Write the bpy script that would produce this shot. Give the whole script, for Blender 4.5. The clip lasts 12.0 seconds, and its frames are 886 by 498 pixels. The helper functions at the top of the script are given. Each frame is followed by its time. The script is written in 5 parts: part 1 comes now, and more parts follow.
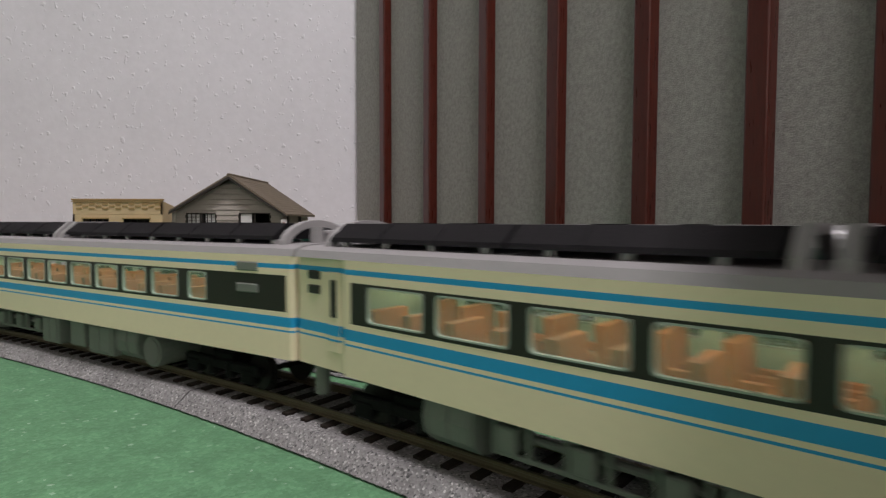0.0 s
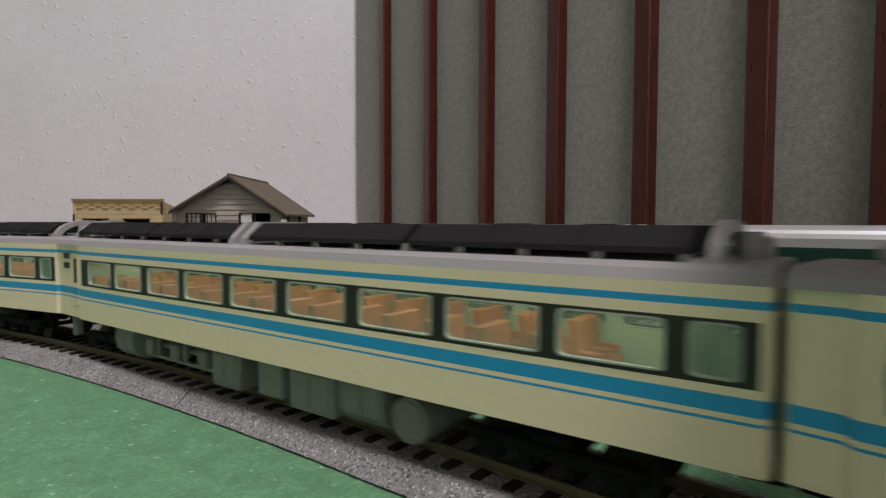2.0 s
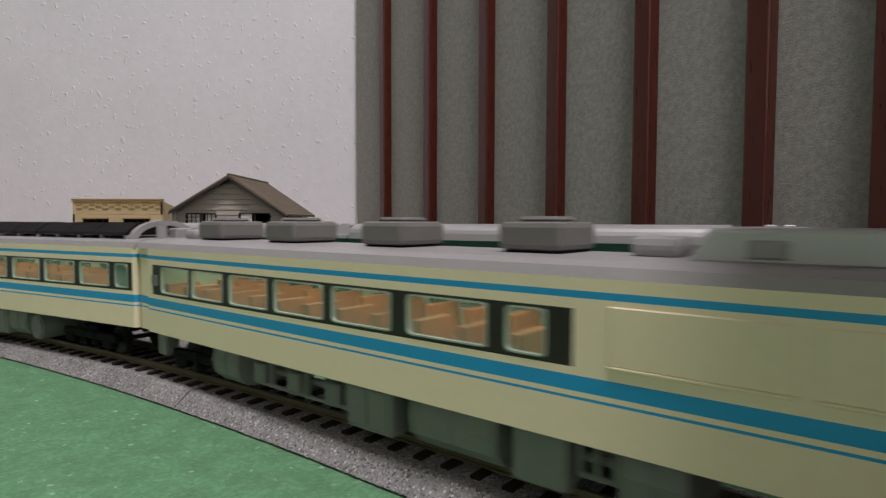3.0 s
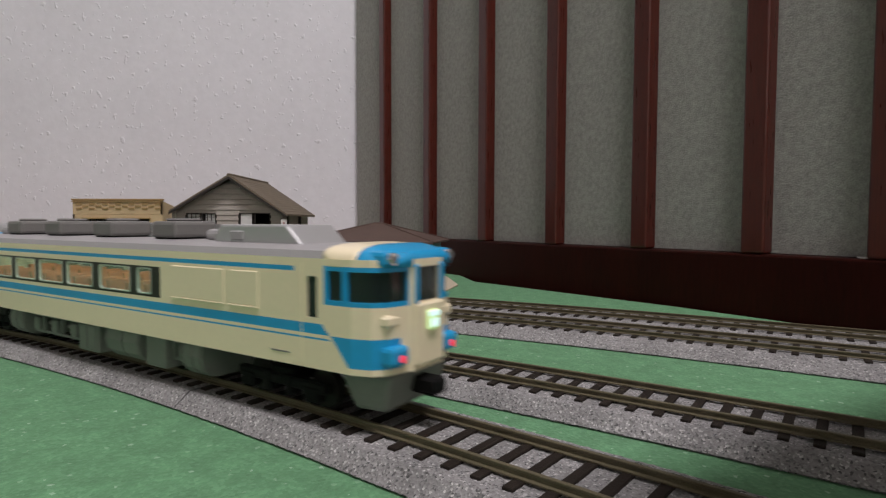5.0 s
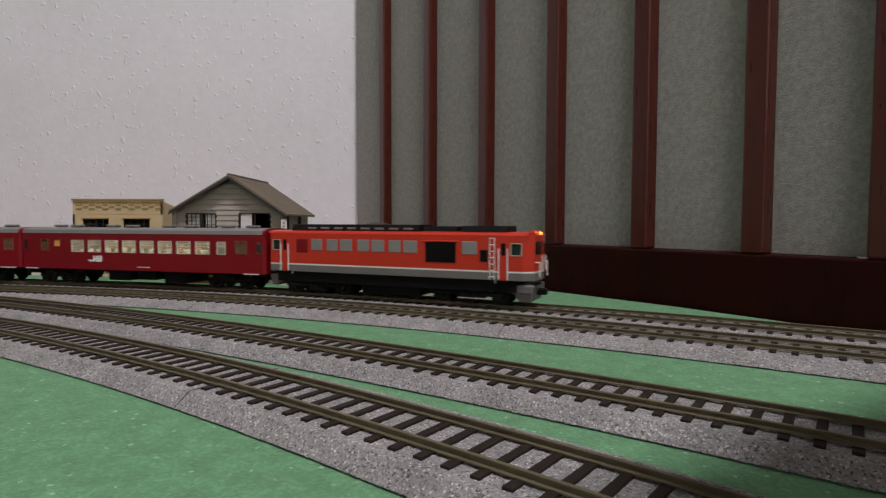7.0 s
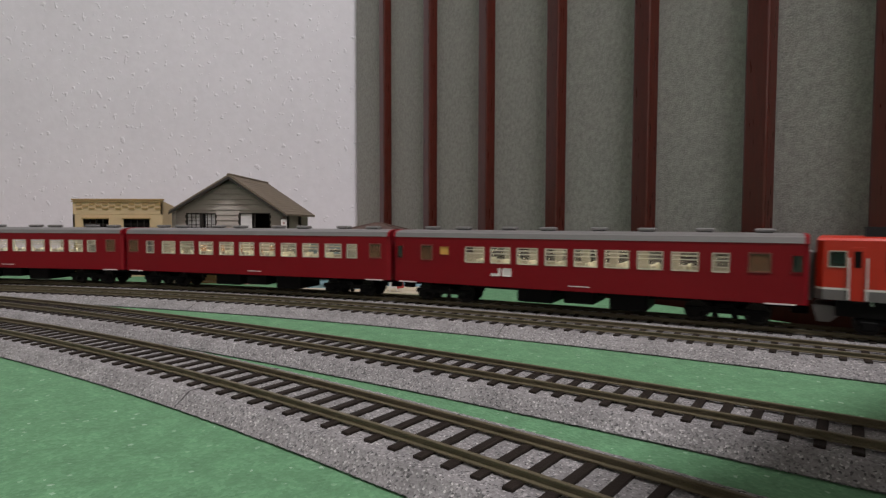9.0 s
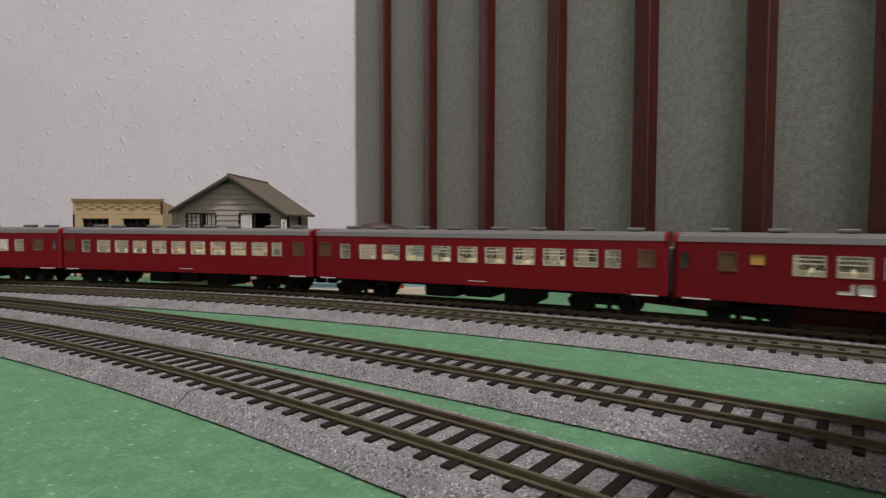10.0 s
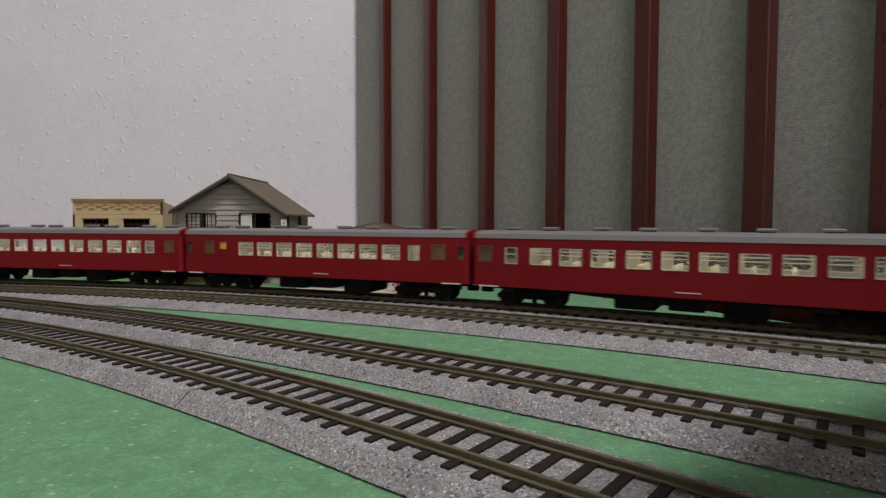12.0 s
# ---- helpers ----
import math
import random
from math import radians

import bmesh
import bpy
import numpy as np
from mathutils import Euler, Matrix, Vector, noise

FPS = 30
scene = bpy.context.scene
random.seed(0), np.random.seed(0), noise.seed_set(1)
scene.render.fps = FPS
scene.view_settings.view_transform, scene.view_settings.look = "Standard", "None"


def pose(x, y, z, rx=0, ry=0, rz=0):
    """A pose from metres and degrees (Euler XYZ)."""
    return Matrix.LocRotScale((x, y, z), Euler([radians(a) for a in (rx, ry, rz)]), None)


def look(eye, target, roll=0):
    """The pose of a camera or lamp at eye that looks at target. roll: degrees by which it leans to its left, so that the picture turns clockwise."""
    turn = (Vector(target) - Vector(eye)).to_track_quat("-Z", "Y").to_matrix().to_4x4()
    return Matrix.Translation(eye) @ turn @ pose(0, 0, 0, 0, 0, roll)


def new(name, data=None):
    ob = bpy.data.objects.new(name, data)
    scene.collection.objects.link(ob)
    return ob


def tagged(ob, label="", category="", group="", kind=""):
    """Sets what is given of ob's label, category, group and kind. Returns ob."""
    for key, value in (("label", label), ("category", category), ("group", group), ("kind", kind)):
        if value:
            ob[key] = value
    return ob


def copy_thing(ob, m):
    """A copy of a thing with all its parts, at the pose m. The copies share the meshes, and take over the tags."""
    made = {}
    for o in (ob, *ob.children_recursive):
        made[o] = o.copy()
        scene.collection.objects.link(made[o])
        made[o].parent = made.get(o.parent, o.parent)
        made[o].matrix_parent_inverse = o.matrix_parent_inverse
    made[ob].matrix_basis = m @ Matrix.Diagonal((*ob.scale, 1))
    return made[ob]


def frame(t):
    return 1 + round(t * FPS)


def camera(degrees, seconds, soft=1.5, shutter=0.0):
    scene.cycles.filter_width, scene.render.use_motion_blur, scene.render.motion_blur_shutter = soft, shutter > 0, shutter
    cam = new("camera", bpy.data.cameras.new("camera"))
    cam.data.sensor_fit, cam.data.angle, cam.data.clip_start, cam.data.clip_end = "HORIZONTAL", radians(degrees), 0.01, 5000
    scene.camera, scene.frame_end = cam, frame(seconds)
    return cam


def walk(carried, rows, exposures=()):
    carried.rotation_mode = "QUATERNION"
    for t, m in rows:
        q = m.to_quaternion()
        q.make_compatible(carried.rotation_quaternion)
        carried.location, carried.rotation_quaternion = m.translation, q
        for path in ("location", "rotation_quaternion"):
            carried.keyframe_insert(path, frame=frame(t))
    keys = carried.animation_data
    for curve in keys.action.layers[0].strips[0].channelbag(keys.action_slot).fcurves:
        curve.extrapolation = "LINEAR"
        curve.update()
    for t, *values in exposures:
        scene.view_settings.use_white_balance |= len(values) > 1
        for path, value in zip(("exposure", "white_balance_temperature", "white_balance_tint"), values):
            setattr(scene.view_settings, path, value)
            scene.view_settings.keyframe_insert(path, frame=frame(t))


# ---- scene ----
cam = camera(76.2, 12.0, soft=1.3, shutter=0.32)
EYE = (0.0, 0.0, 0.0585)
VIEW = look(EYE, (0.0, 1.0, 0.0585 - math.tan(0.0471)), 0.13)
walk(cam, [(0.0, VIEW), (12.0, VIEW)], exposures=[(0.0, 0.0), (12.0, 0.0)])

# ---- light: one ceiling lamp in a closed room ----
world = bpy.data.worlds.new("room_air")
scene.world = world
world.use_nodes = True
world.node_tree.nodes["Background"].inputs["Color"].default_value = (1.0, 0.98, 0.95, 1)
world.node_tree.nodes["Background"].inputs["Strength"].default_value = 0.02
lamp_data = bpy.data.lights.new("ceiling_lamp_light", "AREA")
lamp_data.shape, lamp_data.size, lamp_data.energy = "DISK", 0.5, 46.0
lamp_data.color = (1.0, 0.93, 0.945)
lamp_light = new("ceiling_lamp_light", lamp_data)
lamp_light.matrix_basis = look((0.35, -0.55, 2.30), (0.35, -0.55, 0.0))

MM = 0.001
RT = 7.5      # top of the rails over the board, mm


# ---- materials ----
def mat(name, color, rough=0.6, metal=0.0, var=0.12, scale=60.0, fine=900.0, bump=0.15, emit=None, power=0.0,
        transmission=0.0, alpha=1.0, dirt=None, coat=0.0, depth=0.0004, spec=0.5, stretch=(1, 1, 1)):
    m = bpy.data.materials.new(name)
    m.use_nodes = True
    nt = m.node_tree
    b = nt.nodes["Principled BSDF"]
    b.inputs["Roughness"].default_value, b.inputs["Metallic"].default_value = rough, metal
    b.inputs["Coat Weight"].default_value = coat
    b.inputs["Specular IOR Level"].default_value = spec
    if transmission:
        b.inputs["Transmission Weight"].default_value = transmission
    b.inputs["Alpha"].default_value = alpha
    tc = nt.nodes.new("ShaderNodeTexCoord")
    mp = nt.nodes.new("ShaderNodeMapping")
    mp.inputs["Scale"].default_value = stretch
    nt.links.new(tc.outputs["Object"], mp.inputs["Vector"])
    n1, n2 = nt.nodes.new("ShaderNodeTexNoise"), nt.nodes.new("ShaderNodeTexNoise")
    for n, s in ((n1, scale), (n2, fine)):
        n.inputs["Scale"].default_value, n.inputs["Detail"].default_value = s, 5
        nt.links.new(mp.outputs["Vector"], n.inputs["Vector"])
    info = nt.nodes.new("ShaderNodeObjectInfo")
    add = nt.nodes.new("ShaderNodeMath")
    add.operation = "ADD"
    nt.links.new(n1.outputs["Fac"], add.inputs[0])
    nt.links.new(n2.outputs["Fac"], add.inputs[1])
    ramp = nt.nodes.new("ShaderNodeMapRange")
    ramp.inputs["From Min"].default_value, ramp.inputs["From Max"].default_value = 0.65, 1.35
    ramp.inputs["To Min"].default_value, ramp.inputs["To Max"].default_value = 1 - var, 1 + var
    nt.links.new(add.outputs[0], ramp.inputs["Value"])
    mul = nt.nodes.new("ShaderNodeVectorMath")
    mul.operation = "SCALE"
    mul.inputs[0].default_value = color
    nt.links.new(ramp.outputs[0], mul.inputs["Scale"])
    last = mul.outputs[0]
    if dirt:
        mix = nt.nodes.new("ShaderNodeMix")
        mix.data_type = "RGBA"
        sel = nt.nodes.new("ShaderNodeMapRange")
        sel.inputs["From Min"].default_value, sel.inputs["From Max"].default_value = 0.5, 0.68
        nt.links.new(n1.outputs["Fac"], sel.inputs["Value"])
        nt.links.new(sel.outputs[0], mix.inputs["Factor"])
        nt.links.new(last, mix.inputs["A"])
        mix.inputs["B"].default_value = (*dirt, 1)
        last = mix.outputs["Result"]
    nt.links.new(last, b.inputs["Base Color"])
    rr = nt.nodes.new("ShaderNodeMapRange")
    rr.inputs["To Min"].default_value, rr.inputs["To Max"].default_value = max(rough - 0.08, 0.02), min(rough + 0.08, 1)
    nt.links.new(n2.outputs["Fac"], rr.inputs["Value"])
    nt.links.new(rr.outputs[0], b.inputs["Roughness"])
    if bump:
        bp = nt.nodes.new("ShaderNodeBump")
        bp.inputs["Strength"].default_value, bp.inputs["Distance"].default_value = bump, depth
        nt.links.new(n2.outputs["Fac"], bp.inputs["Height"])
        nt.links.new(bp.outputs[0], b.inputs["Normal"])
    if emit:
        b.inputs["Emission Color"].default_value = (*emit, 1)
        b.inputs["Emission Strength"].default_value = power
    return m


def speckled(name, colors, scale, rough=0.9, bump=0.8, depth=0.0006, big=20.0, var=0.15):
    """Grains of mixed colour, one Voronoi cell a grain."""
    m = bpy.data.materials.new(name)
    m.use_nodes = True
    nt = m.node_tree
    b = nt.nodes["Principled BSDF"]
    b.inputs["Roughness"].default_value = rough
    tc = nt.nodes.new("ShaderNodeTexCoord")
    vo = nt.nodes.new("ShaderNodeTexVoronoi")
    vo.inputs["Scale"].default_value = scale
    nt.links.new(tc.outputs["Object"], vo.inputs["Vector"])
    sep = nt.nodes.new("ShaderNodeSeparateColor")
    nt.links.new(vo.outputs["Color"], sep.inputs[0])
    cr = nt.nodes.new("ShaderNodeValToRGB")
    cr.color_ramp.interpolation = "LINEAR"
    while len(cr.color_ramp.elements) < len(colors):
        cr.color_ramp.elements.new(0.5)
    for e, (pos, c) in zip(cr.color_ramp.elements, colors):
        e.position, e.color = pos, (*c, 1)
    nt.links.new(sep.outputs[0], cr.inputs[0])
    no = nt.nodes.new("ShaderNodeTexNoise")
    no.inputs["Scale"].default_value, no.inputs["Detail"].default_value = big, 4
    nt.links.new(tc.outputs["Object"], no.inputs["Vector"])
    mr = nt.nodes.new("ShaderNodeMapRange")
    mr.inputs["From Min"].default_value, mr.inputs["From Max"].default_value = 0.3, 0.7
    mr.inputs["To Min"].default_value, mr.inputs["To Max"].default_value = 1 - var, 1 + var
    nt.links.new(no.outputs["Fac"], mr.inputs["Value"])
    mul = nt.nodes.new("ShaderNodeVectorMath")
    mul.operation = "SCALE"
    nt.links.new(cr.outputs[0], mul.inputs[0])
    nt.links.new(mr.outputs[0], mul.inputs["Scale"])
    nt.links.new(mul.outputs[0], b.inputs["Base Color"])
    bp = nt.nodes.new("ShaderNodeBump")
    bp.inputs["Strength"].default_value, bp.inputs["Distance"].default_value = bump, depth
    nt.links.new(vo.outputs["Distance"], bp.inputs["Height"])
    nt.links.new(bp.outputs[0], b.inputs["Normal"])
    return m


M_GREEN = speckled("green_flock_mat", [(0.0, (0.098, 0.235, 0.120)), (0.6, (0.113, 0.268, 0.137)), (0.988, (0.138, 0.31, 0.165)), (1.0, (0.30, 0.45, 0.33))], 1000, 0.92, 0.55, 0.0004, 130, 0.13)
M_BALLAST = speckled("ballast_mat", [(0.0, (0.07, 0.07, 0.072)), (0.17, (0.20, 0.195, 0.198)), (0.88, (0.28, 0.275, 0.278)), (1.0, (0.52, 0.51, 0.51))], 2000, 0.92, 0.4, 0.00035, 70, 0.16)
M_RAIL = mat("rail_mat", (0.135, 0.117, 0.072), 0.5, 0.3, 0.25, 120, 2500, 0.1)
M_SLEEPER = mat("sleeper_mat", (0.017, 0.012, 0.009), 0.75, 0, 0.3, 200, 2500, 0.3, spec=0.25)
M_WOOD = mat("red_lacquer_wood", (0.07, 0.0095, 0.005), 0.3, 0, 0.3, 25, 500, 0.12, stretch=(1, 1, 0.12), coat=0.15)
M_FELT = mat("grey_felt", (0.345, 0.345, 0.325), 0.97, 0, 0.26, 300, 900, 0.6, depth=0.0007, spec=0.1)
# the screen's dark red wood, with the base rail's shade put into its colour
M_PLINTH = mat("black_red_plinth_wood", (0.024, 0.0035, 0.002), 0.42, 0, 0.35, 25, 500, 0.06, stretch=(1, 1, 0.12), spec=0.12)
M_WALLPAPER = mat("white_wallpaper", (0.79, 0.785, 0.845), 0.8, 0, 0.04, 8, 90, 0.22, depth=0.0014)
_nt = M_WALLPAPER.node_tree          # sparse raised flecks of the embossed paper
_fl = _nt.nodes.new("ShaderNodeTexNoise")
_fl.inputs["Scale"].default_value, _fl.inputs["Detail"].default_value = 95, 2
_th = _nt.nodes.new("ShaderNodeMapRange")
_th.inputs["From Min"].default_value, _th.inputs["From Max"].default_value = 0.63, 0.72
_nt.links.new(_nt.nodes["Texture Coordinate"].outputs["Object"], _fl.inputs["Vector"])
_nt.links.new(_fl.outputs["Fac"], _th.inputs["Value"])
_b2 = _nt.nodes.new("ShaderNodeBump")
_b2.inputs["Strength"].default_value, _b2.inputs["Distance"].default_value = 0.6, 0.0016
_nt.links.new(_th.outputs[0], _b2.inputs["Height"])
_nt.links.new(_nt.nodes["Bump"].outputs[0], _b2.inputs["Normal"])
_nt.links.new(_b2.outputs[0], _nt.nodes["Principled BSDF"].inputs["Normal"])
M_JOINT = mat("grey_bed_seam", (0.09, 0.088, 0.088), 0.8, 0, 0.1, 60, 900, 0.1)
M_STAND = mat("dark_stand_plastic", (0.03, 0.03, 0.032), 0.6, 0, 0.1, 60, 900, 0.05)
M_SCRAP = mat("white_paper_scrap", (0.85, 0.84, 0.82), 0.6, 0, 0.03, 60, 900, 0.02)
M_PLASTER = mat("plain_plaster", (0.7, 0.68, 0.65), 0.85, 0, 0.06, 5, 90, 0.2)
M_FLOOR = mat("floor_boards_mat", (0.42, 0.37, 0.30), 0.5, 0, 0.2, 6, 80, 0.15, stretch=(1, 8, 1))


# ---- building helpers ----
def part(name, bm, material, parent=None, label="", smooth=False):
    me = bpy.data.meshes.new(name)
    bm.to_mesh(me)
    bm.free()
    for m in (material if isinstance(material, (list, tuple)) else [material]):
        me.materials.append(m)
    if smooth:
        for f in me.polygons:
            f.use_smooth = True
    ob = new(name, me)
    if parent is not None:
        ob.parent = parent
    if label:
        ob["label"] = label
    return ob


def again(ob, m, name=None):
    """A second piece on the same mesh, under the same parent."""
    o = new(name or ob.name.split(".")[0], ob.data)
    o.parent = ob.parent
    o.matrix_basis = m
    return o


def add_box(bm, x0, x1, y0, y1, z0, z1, bevel=0.0, mi=0, segs=1):
    """A box in mm."""
    r = bmesh.ops.create_cube(bm, size=1.0)
    vs = r["verts"]
    for v in vs:
        v.co = Vector((x0 + (v.co.x + 0.5) * (x1 - x0), y0 + (v.co.y + 0.5) * (y1 - y0), z0 + (v.co.z + 0.5) * (z1 - z0))) * MM
    fs = {f for v in vs for f in v.link_faces}
    for f in fs:
        f.material_index = mi
    if bevel:
        es = list({e for v in vs for e in v.link_edges})
        r2 = bmesh.ops.bevel(bm, geom=es, offset=bevel * MM, segments=segs, affect="EDGES", profile=0.5)
        for f in r2["faces"]:
            f.material_index = mi
    return vs


def box(x0, x1, y0, y1, z0, z1, bevel=0.0, segs=1):
    bm = bmesh.new()
    add_box(bm, x0, x1, y0, y1, z0, z1, bevel, 0, segs)
    return bm


def add_cyl(bm, a, b, r, n=10, r2=None):
    """A rod from a to b, in mm."""
    a, b = Vector(a), Vector(b)
    q = (b - a).to_track_quat("Z", "Y").to_matrix().to_4x4()
    m = Matrix.Translation((a + b) / 2 * MM) @ q
    bmesh.ops.create_cone(bm, cap_ends=True, segments=n, radius1=r * MM, radius2=(r if r2 is None else r2) * MM, depth=(b - a).length * MM, matrix=m)


def rod(a, b, r, n=10, r2=None):
    bm = bmesh.new()
    add_cyl(bm, a, b, r, n, r2)
    return bm


def add_prism(bm, pts, y0, y1, axis="y", mi=0):
    """An outline of (a, b) points in mm, pushed out along an axis: y -> (x, z), x -> (y, z), z -> (x, y)."""
    def place(a, b, c):
        return Vector((a, c, b) if axis == "y" else (c, a, b) if axis == "x" else (a, b, c)) * MM
    lo, hi = [bm.verts.new(place(a, b, y0)) for a, b in pts], [bm.verts.new(place(a, b, y1)) for a, b in pts]
    fs = [bm.faces.new(lo), bm.faces.new(hi[::-1])]
    n = len(pts)
    for i in range(n):
        fs.append(bm.faces.new((lo[i], hi[i], hi[(i + 1) % n], lo[(i + 1) % n])))
    for f in fs:
        f.material_index = mi
    bmesh.ops.recalc_face_normals(bm, faces=fs)


def prism(pts, y0, y1, axis="y"):
    bm = bmesh.new()
    add_prism(bm, pts, y0, y1, axis)
    return bm


# ---- the four tracks: arcs seen from above; s runs to the right, s = 0 straight ahead ----
TRACKS = {"one": (-883.6, -984.8, 1429.8), "two": (-1246.2, -1720.1, 2298.7), "three": (-625.2, -954.6, 1424.3), "four": (-625.2, -954.6, 1469.8)}

LEADS = {"one": -345.0, "two": -375.0, "three": -470.0, "four": -470.0}


def on_track(name, s, off=0.0, z=0.0):
    """A point in mm on a track, off mm outwards from its middle, and the heading angle there (degrees, to the right)."""
    cx, cy, r = TRACKS[name]
    a0 = math.atan2(-cx, math.sqrt(r * r - cx * cx))
    lead = LEADS[name]
    a = a0 + max(s, lead) / r
    x, y = cx + (r + off) * math.sin(a), cy + (r + off) * math.cos(a)
    if s < lead:                       # a tighter easement, then straight on to the west, all four side by side
        rest, bend = lead - s, 400.0
        turn = min(rest / bend, a)
        cx, cy = cx + (r - bend) * math.sin(a), cy + (r - bend) * math.cos(a)
        a -= turn
        x, y = cx + (bend + off) * math.sin(a), cy + (bend + off) * math.cos(a)
        straight = rest - turn * bend
        x, y = x - straight * math.cos(a), y + straight * math.sin(a)
    return Vector((x, y, z)), -math.degrees(a)


def car_pose(name, s, pivots):
    """The pose of a vehicle whose middle is at s, resting on two bogies that many mm apart; its +x looks to the right."""
    a, b = on_track(name, s - pivots / 2)[0], on_track(name, s + pivots / 2)[0]
    d = b - a
    mid = (a + b) / 2
    return pose(mid.x * MM, mid.y * MM, RT * MM, 0, 0, math.degrees(math.atan2(d.y, d.x)))


# ---- the room ----
def slab(name, x0, x1, y0, y1, z0, z1, material, label, category):
    return tagged(part(name, box(x0, x1, y0, y1, z0, z1), material), label, category, kind="structure")


slab("wall_north", -3200, 1600, 885, 955, -18.5, 2400, M_WALLPAPER, "white wall with embossed wallpaper behind the model layout", "wall")
slab("wall_south", -3200, 1600, -1800, -1730, -18.5, 2400, M_PLASTER, "plain light wall closing the room", "wall")
slab("wall_west", -3270, -3200, -1800, 955, -18.5, 2400, M_PLASTER, "plain light wall at the end of the room", "wall")
slab("wall_east", 1600, 1670, -1800, 955, -18.5, 2400, M_PLASTER, "plain light wall at the other end", "wall")
slab("floor", -3270, 1670, -1800, 955, -80, -18.5, M_FLOOR, "pale wooden room floor under the layout", "floor")
slab("ceiling", -3270, 1670, -1800, 955, 2400, 2460, M_PLASTER, "plain white room ceiling", "ceiling")


# the green baseboard: one sheet with a cut corner towards the screen
def baseboard():
    pts = [(-3150, -760), (860, -760), (860, 200), (330, 200), (252, 254), (226, 298), (163, 392), (31, 557), (10, 668), (-404, 668), (-404, 614), (-3150, 614)]
    bm = prism(pts, -18, 0, "z")
    return tagged(part("ground", bm, M_GREEN), "green flocked baseboard of the model railway", "baseboard", kind="structure")


baseboard()


# ---- the lacquered wood screen with grey felt ----
SD = Vector((-0.554, 0.833, 0)).normalized()      # along the screen, away from the layout
SN = Vector((-0.833, -0.554, 0)).normalized()     # out of it, towards the layout
S0 = Vector((33.5, 599.0, 0))


def screen_matrix():
    m = Matrix((SD, -SN, Vector((0, 0, 1)))).transposed().to_4x4()
    return Matrix.Translation(S0 * MM) @ m


def slat_screen():
    root = tagged(new("wooden_screen"), "dark red lacquered wooden screen with upright posts over grey felt", "screen")
    root.matrix_basis = screen_matrix()
    # local x: along SD, local y: behind the face, z up
    part("base_rail", box(-400, 262, 0, 60, -18.4, 39, 1.5, 2), M_PLINTH, root)
    part("felt_panel", box(-398, 316, 12.2, 30, 39.5, 900), M_FELT, root, "rough grey felt panel")
    first = None
    for c in (212.5, 98, -11.5, -112, -205.5, -291, -360):
        w = 7.4
        if first is None:
            first = part("post", box(-w, w, 0, 12, 39.2, 900, 1.8, 3), M_WOOD, root, "glossy dark red wooden post")
            first.location.x = c * MM
        else:
            again(first, Matrix.Translation((c * MM, 0, 0)))
    return root


slat_screen()


def paper_scrap():
    ob = part("paper_scrap", prism([(-3.2, -0.8), (-0.6, -1.1), (3.0, -0.5), (2.6, 0.9), (-2.4, 1.0)], 0, 0.9, "z"), M_SCRAP)
    ob.matrix_basis = screen_matrix() @ pose(-0.349, 0.006, 0.0391, 0, 0, 25)
    tagged(ob, "tiny white scrap of paper lying on the screen's wooden base", "paper scrap")


paper_scrap()


# Out of view: a plate on a column, added to shade the near tracks.
def camera_stand():
    root = tagged(new("camera_stand"), "dark unseen plate on a column, added to shade the near tracks", "camera stand")
    part("base", box(40, 120, -130, -50, 0.0, 8, 2, 2), M_STAND, root)
    part("column", rod((80, -90, 8), (80, -90, 118.5), 7, 16), M_STAND, root)
    # its slanted front edge is shaped to the wanted shadow's edge
    part("top_plate", prism([(40, 40), (56, 85), (148, 139), (230, 188), (300, 150), (300, -110), (40, -110)], 118, 130, "z"), M_STAND, root)


camera_stand()


# ---- tracks ----
def sweep(name, track, profile, s0, s1, step, material, parent, smooth=False, zlift=0.0):
    """A closed profile of (off, z) points carried along a track."""
    bm = bmesh.new()
    n = max(2, int((s1 - s0) / step) + 1)
    rings = []
    for i in range(n):
        s = s0 + (s1 - s0) * i / (n - 1)
        rings.append([bm.verts.new(on_track(track, s, o, z + zlift)[0] * MM) for o, z in profile])
    k = len(profile)
    for a, b in zip(rings, rings[1:]):
        for j in range(k):
            bm.faces.new((a[j], a[(j + 1) % k], b[(j + 1) % k], b[j]))
    bm.faces.new(rings[0][::-1])
    bm.faces.new(rings[-1])
    bmesh.ops.recalc_face_normals(bm, faces=bm.faces)
    return part(name, bm, material, parent, smooth=smooth)


RAIL = [(-1.05, -2.1), (1.05, -2.1), (1.05, -1.75), (0.35, -1.5), (0.35, -0.75), (0.55, -0.5), (0.55, -0.08), (0.42, 0), (-0.42, 0), (-0.55, -0.08), (-0.55, -0.5), (-0.35, -0.75), (-0.35, -1.5), (-1.05, -1.75)]


